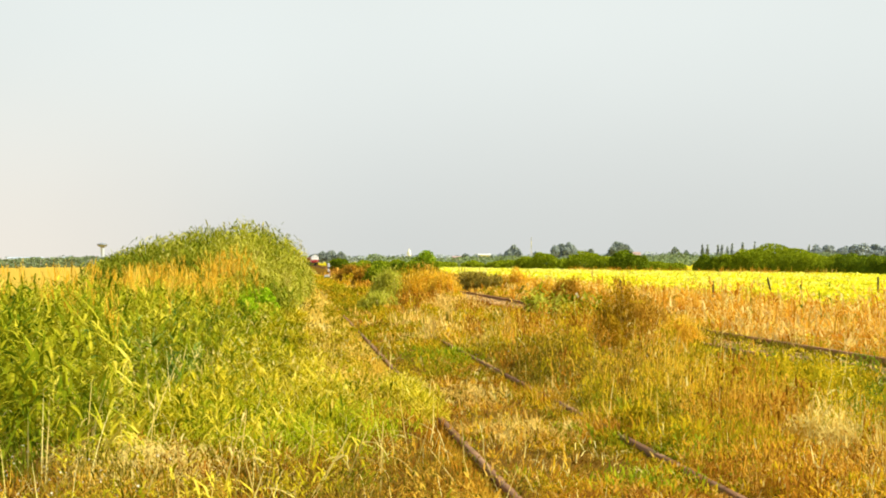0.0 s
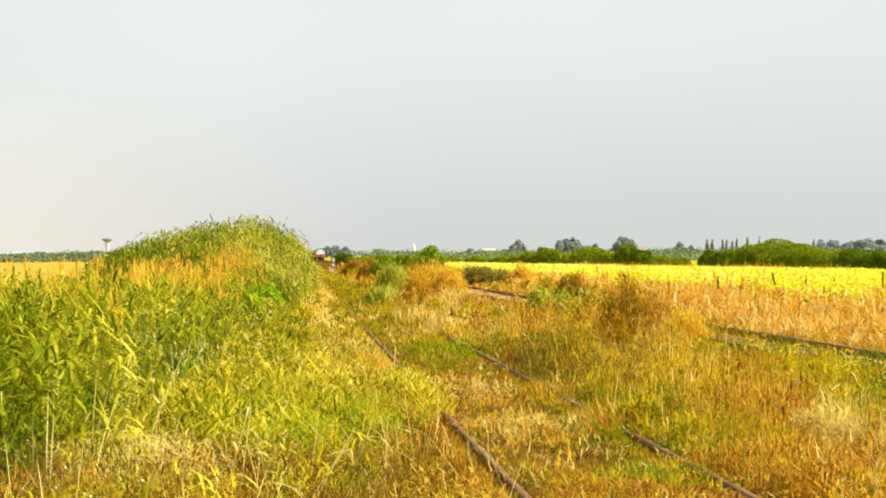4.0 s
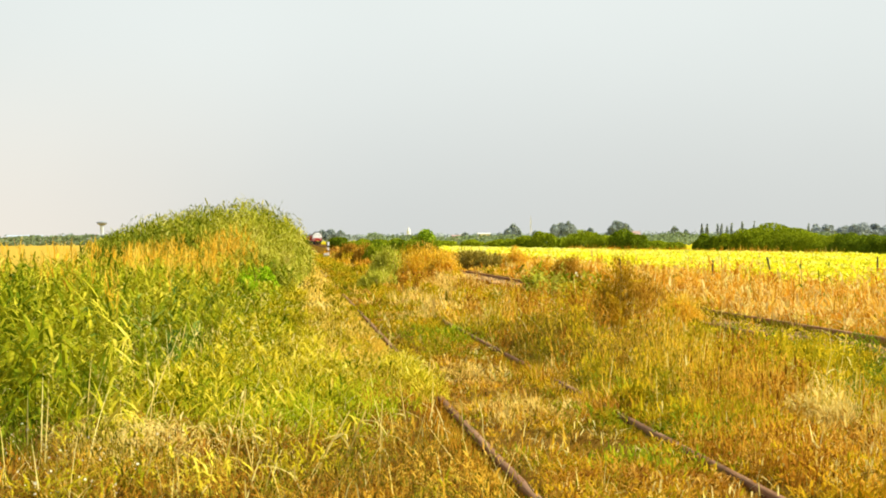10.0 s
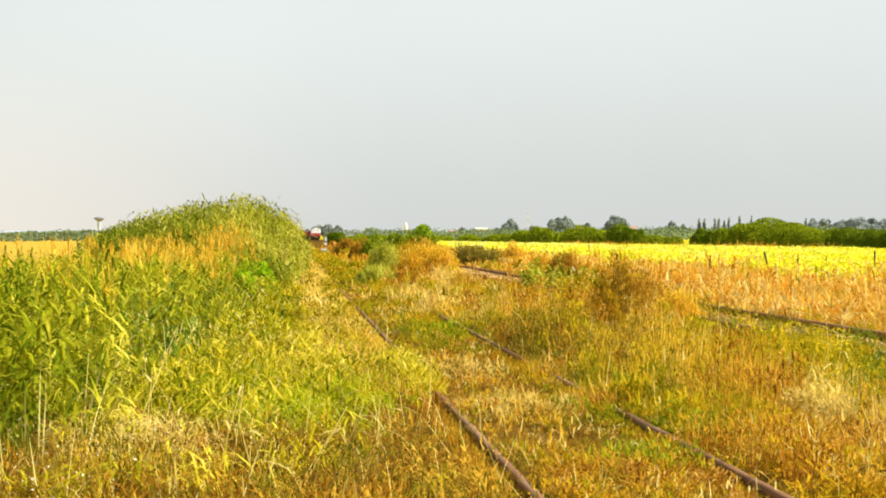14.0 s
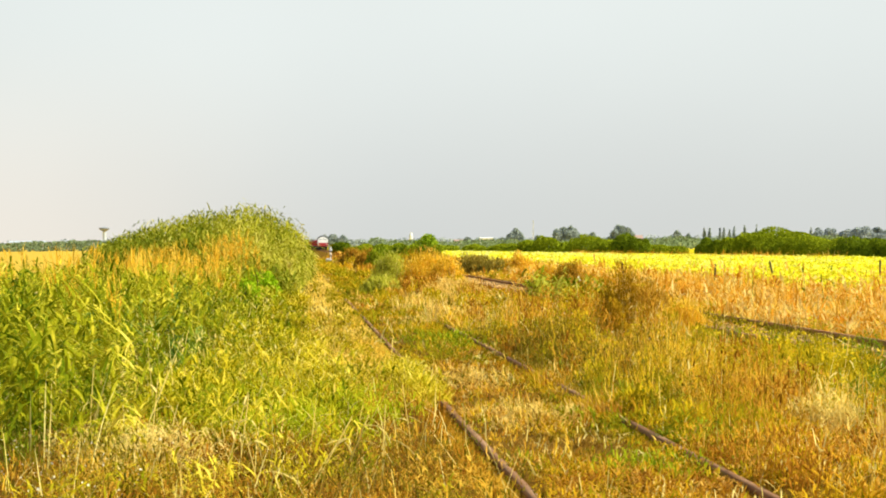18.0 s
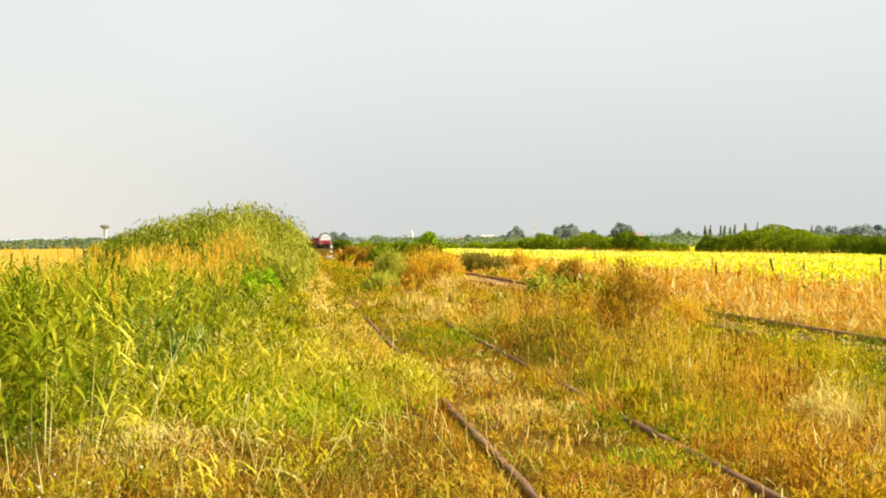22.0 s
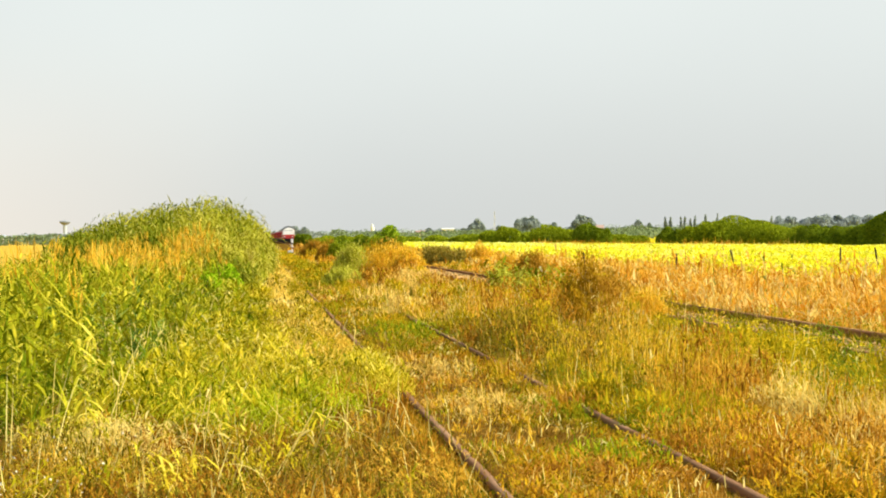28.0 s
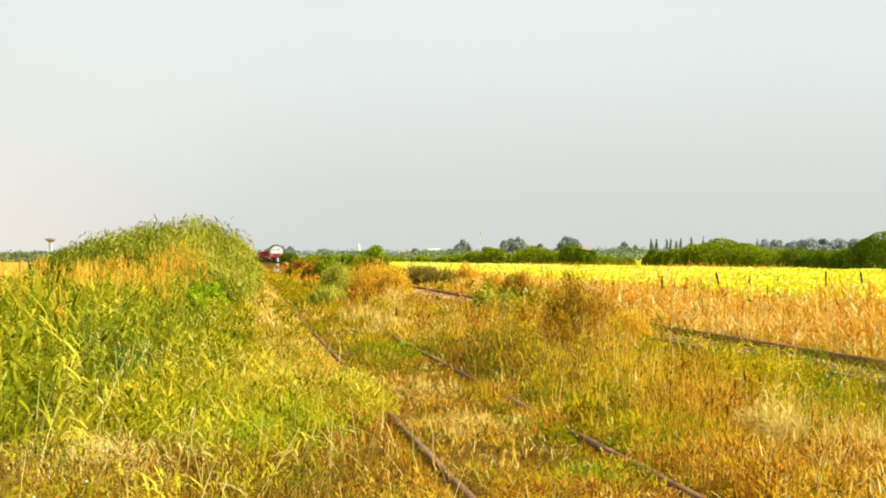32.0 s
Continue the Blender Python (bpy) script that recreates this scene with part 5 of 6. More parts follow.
def stems(count, h, spread, r):
    bm = bmesh.new()
    rng = random.Random(int(h * 1000) + count)
    for k in range(count):
        a = rng.uniform(0, 6.28)
        b = spread * rng.uniform(0.1, 0.3)
        m = (b * math.cos(a), b * math.sin(a), h * 0.4)
        e = (spread * 0.6 * math.cos(a + 0.3), spread * 0.6 * math.sin(a + 0.3), h * rng.uniform(0.65, 0.9))
        tube(bm, (0.2 * m[0], 0.2 * m[1], -0.1), m, r, r * 0.7, 6)
        tube(bm, m, e, r * 0.7, r * 0.25, 6)
    return bm


def shrub(name, label, category, x, y, h, w, material, n=2500, lobes=12, group="", deep=None, leaf=None, broad=0.14):
    s = thing(name, pose(x, y, 0), label, category, group)
    part("stem" if h < 3.5 else "trunk", stems(5, h, w * 0.5, 0.012 + 0.012 * h), M_BARK, s)
    array_part("crown", crown(n, w * 0.5, (deep or w) * 0.5, h * 0.52, h * 0.50, lobes + 4, leaf or float(apparent(y, 0.05, 3.2)), broad=broad), material, s)
    return s


def at(bearing, y):
    """Sideways place, at the distance y along the line, of what lies on a bearing counted in parts of 1/4033."""
    return y * math.tan(math.atan((bearing - 784) / 4033.33) + radians(3.850))


def dome(n, rx, ry, h, leaf, lumps=9):
    """Leaves over a low rounded bush that reaches the ground, swelling in a few places."""
    d = RNG.normal(size=(n, 3))
    d[:, 2] = np.abs(d[:, 2])
    d /= np.linalg.norm(d, axis=1)[:, None]
    knobs = RNG.normal(size=(lumps, 3))
    knobs[:, 2] = np.abs(knobs[:, 2])
    knobs /= np.linalg.norm(knobs, axis=1)[:, None]
    near = np.exp(-((d[:, None] - knobs[None]) ** 2).sum(-1) / 0.10).max(1)
    r = (0.84 + 0.16 * near) * (1.0 - 0.30 * RNG.random(n) ** 2.2)
    q = np.sign(d) * np.abs(d) ** 0.82 * r[:, None] * (rx, ry, h)
    q[:, 2] = np.maximum(q[:, 2], 0.05)
    return flakes(q, leaf * RNG.uniform(0.6, 1.4, n), 0.15)


def round_bush(name, label, x, y, h, w, material, n, group, deep=None, dots=2.3):
    s = thing(name, pose(x, y, 0), label, "bush", group)
    part("stem", stems(5, h, w * 0.4, 0.012 + 0.012 * h), M_BARK, s)
    array_part("crown", dome(n, w * 0.5, (deep or w) * 0.5, h, float(apparent(y, 0.04, dots))), material, s)
    return s


def make_hedges():
    rows = [(1243, 215, 2.1, 2.6, M_GREEN), (1266, 205, 2.0, 3.0, M_GREEN), (1296, 196, 2.25, 4.2, M_OLIVE), (1330, 193, 2.65, 5.0, M_OLIVE), (1405, 186, 2.55, 5.0, M_OLIVE), (1440, 180, 2.25, 4.4, M_OLIVE),
            (1472, 172, 2.0, 3.6, M_OLIVE), (1500, 168, 2.05, 3.4, M_GREEN), (1530, 161, 1.95, 3.4, M_GREEN), (1560, 156, 2.0, 3.6, M_GREEN), (1590, 152, 2.25, 3.0, M_GREEN), (1700, 143, 2.9, 4.6, M_GREEN), (1750, 140, 3.0, 4.6, M_GREEN)]
    for b, y, h, w, m in rows:
        tone = "dark green" if m is M_GREEN else "olive-green"
        round_bush("hedge_bush", f"dense rounded {tone} bush beside the yellow field", at(b, y), y, h, w, m, 9000, "bushes along the field")
    round_bush("hedge_bush", "broad domed olive-green bush beside the yellow field", at(1368, 190), 190, 2.98, 7.6, M_OLIVE, 16000, "bushes along the field", 4.4)
    round_bush("hedge_bush", "tall dark green bush at the end of the yellow field", at(1640, 147), 147, 3.15, 4.6, M_GREEN, 14000, "bushes along the field")
    for b, y, h, w, m in [(905, 338, 1.8, 4.6, M_OLIVE), (930, 330, 2.2, 5.4, M_OLIVE), (960, 325, 2.9, 5.4, M_OLIVE), (998, 325, 2.0, 4.6, M_OLIVE), (1032, 320, 2.95, 6.4, M_OLIVE), (1064, 315, 2.5, 5.0, M_OLIVE), (1098, 305, 3.0, 4.4, M_GREEN), (1122, 302, 2.4, 4.2, M_GREEN), (1150, 310, 1.55, 4.4, M_OLIVE), (1185, 318, 1.2, 4.6, M_OLIVE), (880, 400, 1.6, 6.0, M_OLIVE)]:
        round_bush("far_bush", "rounded green bush behind the yellow field", at(b, y), y, h, w, m, 4200, "bushes behind the field")
    # along the line, farther on
    for b, y, h, w, m in [(597, 420, 2.5, 3.8, M_GREEN), (640, 430, 1.9, 4.6, M_OLIVE), (668, 420, 1.8, 4.2, M_OLIVE), (700, 410, 1.85, 4.4, M_OLIVE), (588, 700, 1.9, 5.0, M_OLIVE), (785, 420, 1.6, 4.8, M_OLIVE), (830, 430, 1.65, 5.4, M_OLIVE)]:
        round_bush("lineside_bush", "dark green bush near the railway", at(b, y), y, h, w, m, 2200, "bushes along the line")
    for k in range(11):
        y = 300 + 9 * (k % 3)
        round_bush("lineside_bush", "low olive-green bush near the railway", at(612 + 15 * k, y), y, 1.55 + 0.2 * ((k * 7) % 4) / 3, 3.2, M_OLIVE if k % 3 else M_GREEN, 1600, "bushes along the line")
    shrub("lineside_tree", "bright green young tree near the railway", "tree", at(748, 390), 390, 3.2, 5.0, M_LIGHTLEAF, 4200, 12, leaf=0.2)


def feathery(name, label, category, x, y, h, w, material, stalks=26, k=130, size=0.03, group=""):
    """A bush of many seeding stalks, highest in the middle."""
    s = thing(name, pose(x, y, 0), label, category, group)
    a, r = RNG.uniform(0, 6.28, stalks), np.sqrt(RNG.random(stalks))
    p = np.stack([np.cos(a) * r * w * 0.42, np.sin(a) * r * w * 0.42], -1)
    top = h * (1.0 - 0.6 * r ** 2) * RNG.uniform(0.62, 1.08, stalks)
    c = np.concatenate([np.stack([np.full(k, p[i, 0]), np.full(k, p[i, 1]), top[i] * (0.15 + 0.85 * RNG.random(k) ** 0.7)], -1) + RNG.normal(0, w * 0.075, (k, 3)) * (1, 1, 0.5) for i in range(stalks)])
    c[:, 2] = np.maximum(c[:, 2], 0.02)
    stalk_part = array_part("stem", tufts(p, 5, top, float(apparent(y, 0.008, 1.4)), w * 0.03, (1.25, 1.55), (0.0, 0.1), RNG.random(stalks), dots=0.5), M_PALE, s)
    tagged(stalk_part, kind="stuff")
    tone = np.repeat(RNG.random(stalks), k) * 0.7 + 0.3 * RNG.random(stalks * k)
    m = len(c)
    ln = np.maximum(size * 3.2, y * 7.0 / 4033) * RNG.uniform(0.5, 1.5, m)
    array_part("foliage", ribbons(c - np.stack([np.zeros(m), np.zeros(m), np.minimum(ln * 0.5, c[:, 2])], -1), RNG.uniform(0, 6.28, m), RNG.uniform(0.5, 1.5, m), ln, float(apparent(y, size * 0.62, 1.8)) * RNG.uniform(0.6, 1.5, m), RNG.uniform(0.0, 0.5, m), levels=2, tone=tone), material, s)
    return s


def make_hedge_foot():
    y = RNG.uniform(135, 215, 150)
    p = np.stack([hedge_x(y) - RNG.uniform(0.6, 2.4, len(y)), y], -1)
    stuff("hedge_foot", "dry orange grass along the foot of the bushes", "grass", clumps(p, 40, 0.95 + 0.4 * RNG.random(len(y)), 0.01, 0.4, (1.0, 1.5), (0.0, 0.5), 0.7 * RNG.random(len(y))), M_STRAW)


def make_plants():
    feathery("dock_shrub", "tall brown-olive seeding shrub between the tracks", "shrub", 5.26, 36.4, 1.50, 1.0, M_BROWN, 56, 190, 0.026)
    feathery("dock_shrub", "rusty seeding shrub grown into the brown one", "shrub", 5.40, 36.1, 1.42, 0.95, M_RUSSET, 34, 130, 0.026)
    feathery("dock_shrub", "lower brown-olive seeding shrub between the tracks", "shrub", 5.0, 35.4, 0.85, 0.7, M_BROWN, 18, 220, 0.024)
    feathery("rusty_bush", "rusty bush grown over the near rail of the second track", "bush", at(1140, 45), 45, 0.98, 1.3, M_RUSSET, 50, 170, 0.03)
    feathery("rusty_bush", "low amber bush grown over the near rail of the second track", "bush", at(1195, 42), 42, 0.74, 1.1, M_ORANGE, 44, 150, 0.03)
    feathery("rusty_bush", "broad rusty orange bush between the tracks", "bush", at(752, 82), 82, 1.5, 2.3, M_ORANGE, 60, 170, 0.04)
    feathery("rusty_bush", "orange-brown bush between the tracks", "bush", at(722, 86), 86, 1.45, 1.6, M_BROWN, 40, 150, 0.04)
    feathery("rusty_bush", "orange bush between the tracks", "bush", at(782, 80), 80, 1.35, 1.5, M_ORANGE, 36, 150, 0.04)
    feathery("pale_bush", "feathery pale beige grass bush between the tracks", "grass", at(800, 66), 66, 0.78, 1.9, M_FEATHER, 54, 150, 0.03)
    feathery("pale_bush", "low feathery beige grass bush between the tracks", "grass", at(762, 64), 64, 0.6, 1.2, M_FEATHER, 34, 130, 0.03)
    feathery("willow_bush", "pale green leafy bush beside the track", "bush", at(681, 84), 84, 1.5, 1.5, M_WILLOW, 44, 160, 0.05)
    feathery("willow_bush", "low pale green leafy bush beside the track", "bush", at(668, 78), 78, 0.72, 1.5, M_WILLOW, 30, 130, 0.05)
    feathery("brown_bush", "russet brown bush beside the track", "bush", at(616, 172), 172, 1.55, 2.0, M_RUSSET, 34, 110)
    feathery("brown_bush", "russet brown bush beside the track", "bush", at(642, 160), 160, 1.55, 1.9, M_RUSSET, 34, 110)
    feathery("olive_bush", "olive-green bush beside the track", "bush", at(660, 150), 150, 1.5, 1.8, M_OLIVE, 30, 110)
    feathery("olive_bush", "olive-green bush beside the track", "bush", at(630, 205), 205, 1.75, 2.6, M_OLIVE, 30, 110)
    feathery("olive_bush", "low olive-green bush beside the track", "bush", at(706, 130), 130, 1.45, 2.0, M_OLIVE, 30, 110)
    feathery("brown_bush", "russet brown bush behind the orange ones", "bush", at(748, 112), 112, 1.6, 2.6, M_RUSSET, 36, 120)
    feathery("brown_bush", "dark brown-green bush beyond the second track", "bush", at(832, 128), 128, 1.15, 2.6, M_DUSK, 34, 120)
    feathery("brown_bush", "dark brown-green bush beyond the second track", "bush", at(864, 124), 124, 1.15, 1.8, M_DUSK, 28, 120)
    feathery("rusty_bush", "orange-brown bush beyond the second track", "bush", at(908, 117), 117, 1.3, 1.5, M_ORANGE, 30, 120)
    feathery("rusty_bush", "low orange-brown bush beyond the second track", "bush", at(1002, 78), 78, 1.15, 1.5, M_RUSSET, 40, 140)
    feathery("rusty_bush", "low orange-brown bush beyond the second track", "bush", at(965, 84), 84, 1.05, 1.2, M_ORANGE, 30, 120)
    shrub("green_herb", "bright green leafy herb in front of the reeds", "herb", at(455, 60), 60, 0.95, 1.5, M_BRIGHT, 2600, 14, leaf=0.05)
    shrub("green_herb", "bright green leafy herb on the bank", "herb", at(425, 57), 57, 0.8, 1.0, M_BRIGHT, 1400, 10, leaf=0.05)
    # green broad-leaved reeds on the near rail of the second track
    for b, y, h in [(942, 64, 1.12), (960, 62, 1.08), (982, 60, 0.95), (1010, 58, 0.92), (1030, 58, 0.95)]:
        x = at(b, y)
        s = thing("young_reed", pose(x, y, 0), "fresh green broad-leaved reed tuft beside the second track", "reeds", "green reed tufts")
        k = 18
        p = np.stack([RNG.normal(0, 0.26, k), RNG.normal(0, 0.22, k)], -1)
        g, _ = reed_set(p, h * RNG.uniform(0.5, 1.0, k), 7, 0.60, 0.075, tone=RNG.uniform(0.12, 0.7, k), low=-0.3)
        array_part("leaf_tuft", g, M_WILLOW if b in (960, 1010) else M_REED, s)
    s = thing("white_bloom", pose(at(1020, 58), 58, 0), "white trumpet flowers on a green leafy stem", "flower")
    part("stem", tube(bmesh.new(), (0, 0, -0.05), (0.03, 0, 0.80), 0.012, 0.006, 6), M_HERB, s)
    for k in range(3):
        c = (0.06 * math.cos(k * 1.9), 0.06 * math.sin(k * 1.9), 0.66 + 0.05 * k)
        part("petal", tube(bmesh.new(), c, (c[0] * 1.6, c[1] * 1.6 - 0.03, c[2] + 0.05), 0.010, 0.03, 9), M_PETAL, s)
    # single bleached stalks with broken leaves
    for x, y, h, lean, turn in [(-0.52, 16.5, 0.66, 16, 0), (-0.42, 16.8, 0.6, 10, 40), (0.08, 15.3, 0.62, 30, 10), (0.3, 15.8, 0.55, 24, 20), (0.64, 17.0, 0.5, 12, 70), (-1.1, 17.2, 0.7, 6, 0), (0.95, 18.6, 0.55, -8, 0), (-0.2, 14.6, 0.5, -14, 0), (5.16, 34.6, 0.8, 5, 0), (5.20, 34.6, 0.7, 24, 10), (5.75, 30.5, 0.8, 4, 0), (5.45, 22.6, 0.75, 9, 0), (5.0, 21.5, 0.6, 14, 0), (5.7, 23.6, 0.8, -6, 0)]:
        s = thing("reed_stalk", pose(x, y, 0, 0, lean, turn), "bleached broken reed stalk with pale leaves in the grass", "reeds", "bleached stalks")
        part("stalk", tube(bmesh.new(), (0, 0, -0.05), (0, 0, h), 0.006, 0.003, 6), M_PALE, s)
        for k in range(3):
            one = np.array([[0, 0, h * (0.45 + 0.2 * k)]])
            array_part("leaf", ribbons(one, RNG.uniform(0, 6.28, 1), RNG.uniform(0.2, 1.0, 1), RNG.uniform(0.22, 0.38, 1), np.array([0.022]), RNG.uniform(0.4, 0.9, 1), levels=5), M_PALE, s)
    # pale dry tuft
    s = thing("pale_tuft", pose(4.55, 19.4, 0), "pale bleached dry grass tuft between the tracks", "grass")
    for dx, dy, h in ((0.0, 0.0, 0.42), (-0.16, 0.1, 0.34), (0.17, -0.05, 0.32), (0.05, -0.2, 0.26)):
        array_part("blade_tuft", leafage(np.array([[dx, dy]]), 420, h, 0.16, 0.012, 0.2, np.array([0.6]), dots=0.1, el=(-0.2, 1.3)), M_PALE, s)


def far_tree(b, y, h, w, material, label, n=900, name="tree", group="", narrow=False):
    t = thing(name, pose(at(b, y), y, 0), label, "tree", group)
    bm = bmesh.new()
    tube(bm, (0, 0, -0.2), (0, 0, h * 0.55), 0.02 * h + 0.1, 0.1, 7)
    for k in range(5):
        a = k * 1.3
        tube(bm, (0, 0, h * (0.25 + 0.06 * k)), (w * 0.25 * math.cos(a), w * 0.25 * math.sin(a), h * (0.5 + 0.07 * k)), 0.09, 0.03, 5)
    part("trunk", bm, M_BARK, t)
    array_part("crown", crown(n, w * 0.5, w * 0.5, h * 0.46, h * 0.54, 20 if not narrow else 14, float(apparent(y, 0.2, 2.2))), material, t)
    return t


def make_distance():
    # the grey of these trees and poplars is haze painted into the leaves
    grey, group = "hazy grey-green tree on the horizon", "trees on the horizon"
    for b, y, h, w in [(565, 1500, 7.5, 9), (580, 1500, 8, 10), (598, 1500, 7.5, 9), (904, 1500, 11, 13), (914, 1480, 8, 6), (943, 1500, 6.5, 3.5), (880, 1500, 5, 9), (984, 1350, 10.5, 13), (1000, 1350, 11.5, 14), (1040, 1350, 7.5, 7),
                        (1088, 1350, 11.5, 16), (1104, 1350, 10, 12), (1190, 1400, 8.5, 7), (1210, 1400, 6.5, 5), (1444, 1600, 12.5, 9), (1460, 1600, 12, 8), (1490, 1600, 11, 9), (1515, 1600, 13, 12), (1545, 1600, 12.5, 10), (1575, 1600, 12.5, 12), (1610, 1600, 12.5, 12), (1640, 1600, 12, 12), (820, 1500, 5.5, 7)]:
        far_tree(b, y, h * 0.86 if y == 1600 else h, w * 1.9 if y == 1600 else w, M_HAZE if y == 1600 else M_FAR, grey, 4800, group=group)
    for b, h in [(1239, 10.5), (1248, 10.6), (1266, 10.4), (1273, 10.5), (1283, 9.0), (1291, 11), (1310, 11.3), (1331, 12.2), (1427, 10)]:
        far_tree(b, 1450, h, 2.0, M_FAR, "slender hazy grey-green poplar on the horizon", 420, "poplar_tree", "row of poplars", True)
    # belts of trees that close the plain, air haze painted into their leaf colours
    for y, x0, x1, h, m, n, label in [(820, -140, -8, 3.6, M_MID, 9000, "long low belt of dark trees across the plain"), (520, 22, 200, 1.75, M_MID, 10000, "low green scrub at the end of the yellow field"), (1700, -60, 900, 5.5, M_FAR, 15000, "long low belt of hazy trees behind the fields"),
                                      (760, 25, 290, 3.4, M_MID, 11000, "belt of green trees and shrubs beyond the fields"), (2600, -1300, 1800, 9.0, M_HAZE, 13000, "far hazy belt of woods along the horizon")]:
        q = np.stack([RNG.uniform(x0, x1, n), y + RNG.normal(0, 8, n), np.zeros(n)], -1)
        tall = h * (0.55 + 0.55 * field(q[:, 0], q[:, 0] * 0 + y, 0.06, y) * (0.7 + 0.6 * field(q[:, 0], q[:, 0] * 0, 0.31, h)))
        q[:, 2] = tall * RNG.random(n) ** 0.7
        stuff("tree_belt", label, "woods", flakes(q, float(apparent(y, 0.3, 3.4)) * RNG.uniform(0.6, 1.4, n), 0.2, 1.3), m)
    water_tower()
    buildings()


def water_tower():
    y = 3500
    t = thing("water_tower", pose(at(177, y), y, 0), "grey concrete mushroom-shaped water tower", "water tower")
    part("shaft", lathe(bmesh.new(), [(3.6, -0.5), (3.0, 3), (2.7, 14), (2.9, 24.5)]), M_CONCRETE, t)
    part("tank", lathe(bmesh.new(), [(2.8, 24.3), (4.0, 25.2), (8.2, 28.0), (8.4, 29.2), (7.8, 30.0), (3.0, 30.8)], 32), M_TANK, t, "darker grey tank bowl")
    part("vent", lathe(bmesh.new(), [(0.9, 30.7), (0.9, 32.0), (0.2, 32.4)], 12), M_CONCRETE, t)


def gable_house(b, y, w, d, h, ridge, wall, roof, name, label):
    t = thing(name, pose(at(b, y), y, 0), label, "house")
    part("wall", box(bmesh.new(), -w / 2, w / 2, -d / 2, d / 2, -0.2, h), wall, t)
    bm = bmesh.new()
    a, b, e = w / 2 + 0.3, d / 2 + 0.4, 0.18
    v = [bm.verts.new(c) for c in ((-a, -b, h), (a, -b, h), (a, 0, ridge), (-a, 0, ridge), (-a, b, h), (a, b, h), (-a, -b, h + e), (a, -b, h + e), (a, 0, ridge + e), (-a, 0, ridge + e), (-a, b, h + e), (a, b, h + e))]
    for f in ((6, 7, 8, 9), (9, 8, 11, 10), (0, 3, 2, 1), (3, 4, 5, 2), (0, 1, 7, 6), (4, 10, 11, 5), (0, 6, 9, 3), (3, 9, 10, 4), (1, 2, 8, 7), (2, 5, 11, 8)):
        bm.faces.new([v[i] for i in f])
    part("roof", bm, roof, t)
    for k in (-0.3, 0.0, 0.3):
        win = part("window", box(bmesh.new(), k * w - 0.5, k * w + 0.5, -d / 2 - 0.06, -d / 2 + 0.05, h * 0.35, h * 0.75), M_GLASS, t)
    return t


def buildings():
    gable_house(853, 1500, 8, 8, 4.9, 5.6, M_PLASTER, M_PLASTER, "farm_hall", "low white farm building on the horizon")
    gable_house(1122, 1300, 4, 7, 3.5, 5.6, M_PLASTER, M_ROOF, "house", "white house with a pale red roof among trees")
    gable_house(806, 1600, 8, 7, 2.6, 4.4, M_PLASTER, M_ROOF, "house", "small house with a red roof on the horizon")
    for b, w in ((27, 13), (60, 9), (112, 5)):
        gable_house(b, 1500, w, 9, 4.4, 5.4, M_PLASTER, M_CONCRETE, "farm_hall", "long low white farm hall with a grey roof")
    y = 1900
    t = thing("church_tower", pose(at(719.5, y), y, 0), "slim white tower standing over the trees", "tower")
    part("shaft", lathe(bmesh.new(), [(1.75, -0.3), (1.65, 6.5), (1.5, 8.6)], 12), M_PLASTER, t)
    part("cap", lathe(bmesh.new(), [(1.6, 8.55), (0.8, 10.6), (0.08, 12.0)], 12), M_WHITE, t)
    y = 2600
    t = thing("radio_mast", pose(at(936, y), y, 0), "faint red and white lattice mast", "mast")
    for k in range(6):
        bm = bmesh.new()
        z0, z1 = 4.6 * k, 4.6 * (k + 1)
        for sx, sy in ((-1, -1), (1, -1), (1, 1), (-1, 1)):
            r0, r1 = 0.9 - 0.11 * k, 0.9 - 0.11 * (k + 1)
            tube(bm, (sx * r0, sy * r0, z0), (sx * r1, sy * r1, z1), 0.20, 0.20, 4)
            tube(bm, (sx * r0, sy * r0, z0), (-sy * r1, sx * r1, z1), 0.12, 0.12, 4)
        part("mast_section", bm, M_STEEL if k % 2 else M_PLASTER, t)


def small_things():
    # striped marker beside the line
    y = 244
    t = thing("marker_post", pose(at(577, y), y, 0), "short white post with dark bands beside the track", "post")
    for k, (z0, z1) in enumerate([(-0.1, 0.40), (0.40, 0.55), (0.55, 0.88), (0.88, 1.03), (1.03, 1.35)]):
        part("band", tube(bmesh.new(), (0, 0, z0), (0, 0, z1), 0.13, 0.13, 10), M_WHITE if k % 2 == 0 else M_DARK, t)
    part("cap", lathe(bmesh.new(), [(0.16, 1.35), (0.16, 1.39), (0.04, 1.45)], 10), M_WHITE, t)
    part("footing", box(bmesh.new(), -0.45, 0.0, -0.2, 0.2, -0.1, 0.22, 0.03), M_PLASTER, t)
    # fence posts along the field; the one at 1098 stands for a dark stalk
    for b, y, h, lean in [(1548, 62, 1.12, 1), (1370, 66, 1.12, -14), (1255, 70, 0.95, 3), (1622, 58, 1.15, -8), (1098, 60, 1.12, -4)]:
        t = thing("fence_post", pose(at(b, y), y, 0, 0, lean, 0), "thin weathered wooden fence post among dry reeds", "post", "fence posts")
        part("stake", tube(bmesh.new(), (0, 0, -0.2), (0, 0, h), 0.030, 0.026, 8), M_POST, t)
        part("point", tube(bmesh.new(), (0, 0, h), (0, 0, h + 0.05), 0.026, 0.006, 8), M_POST, t)


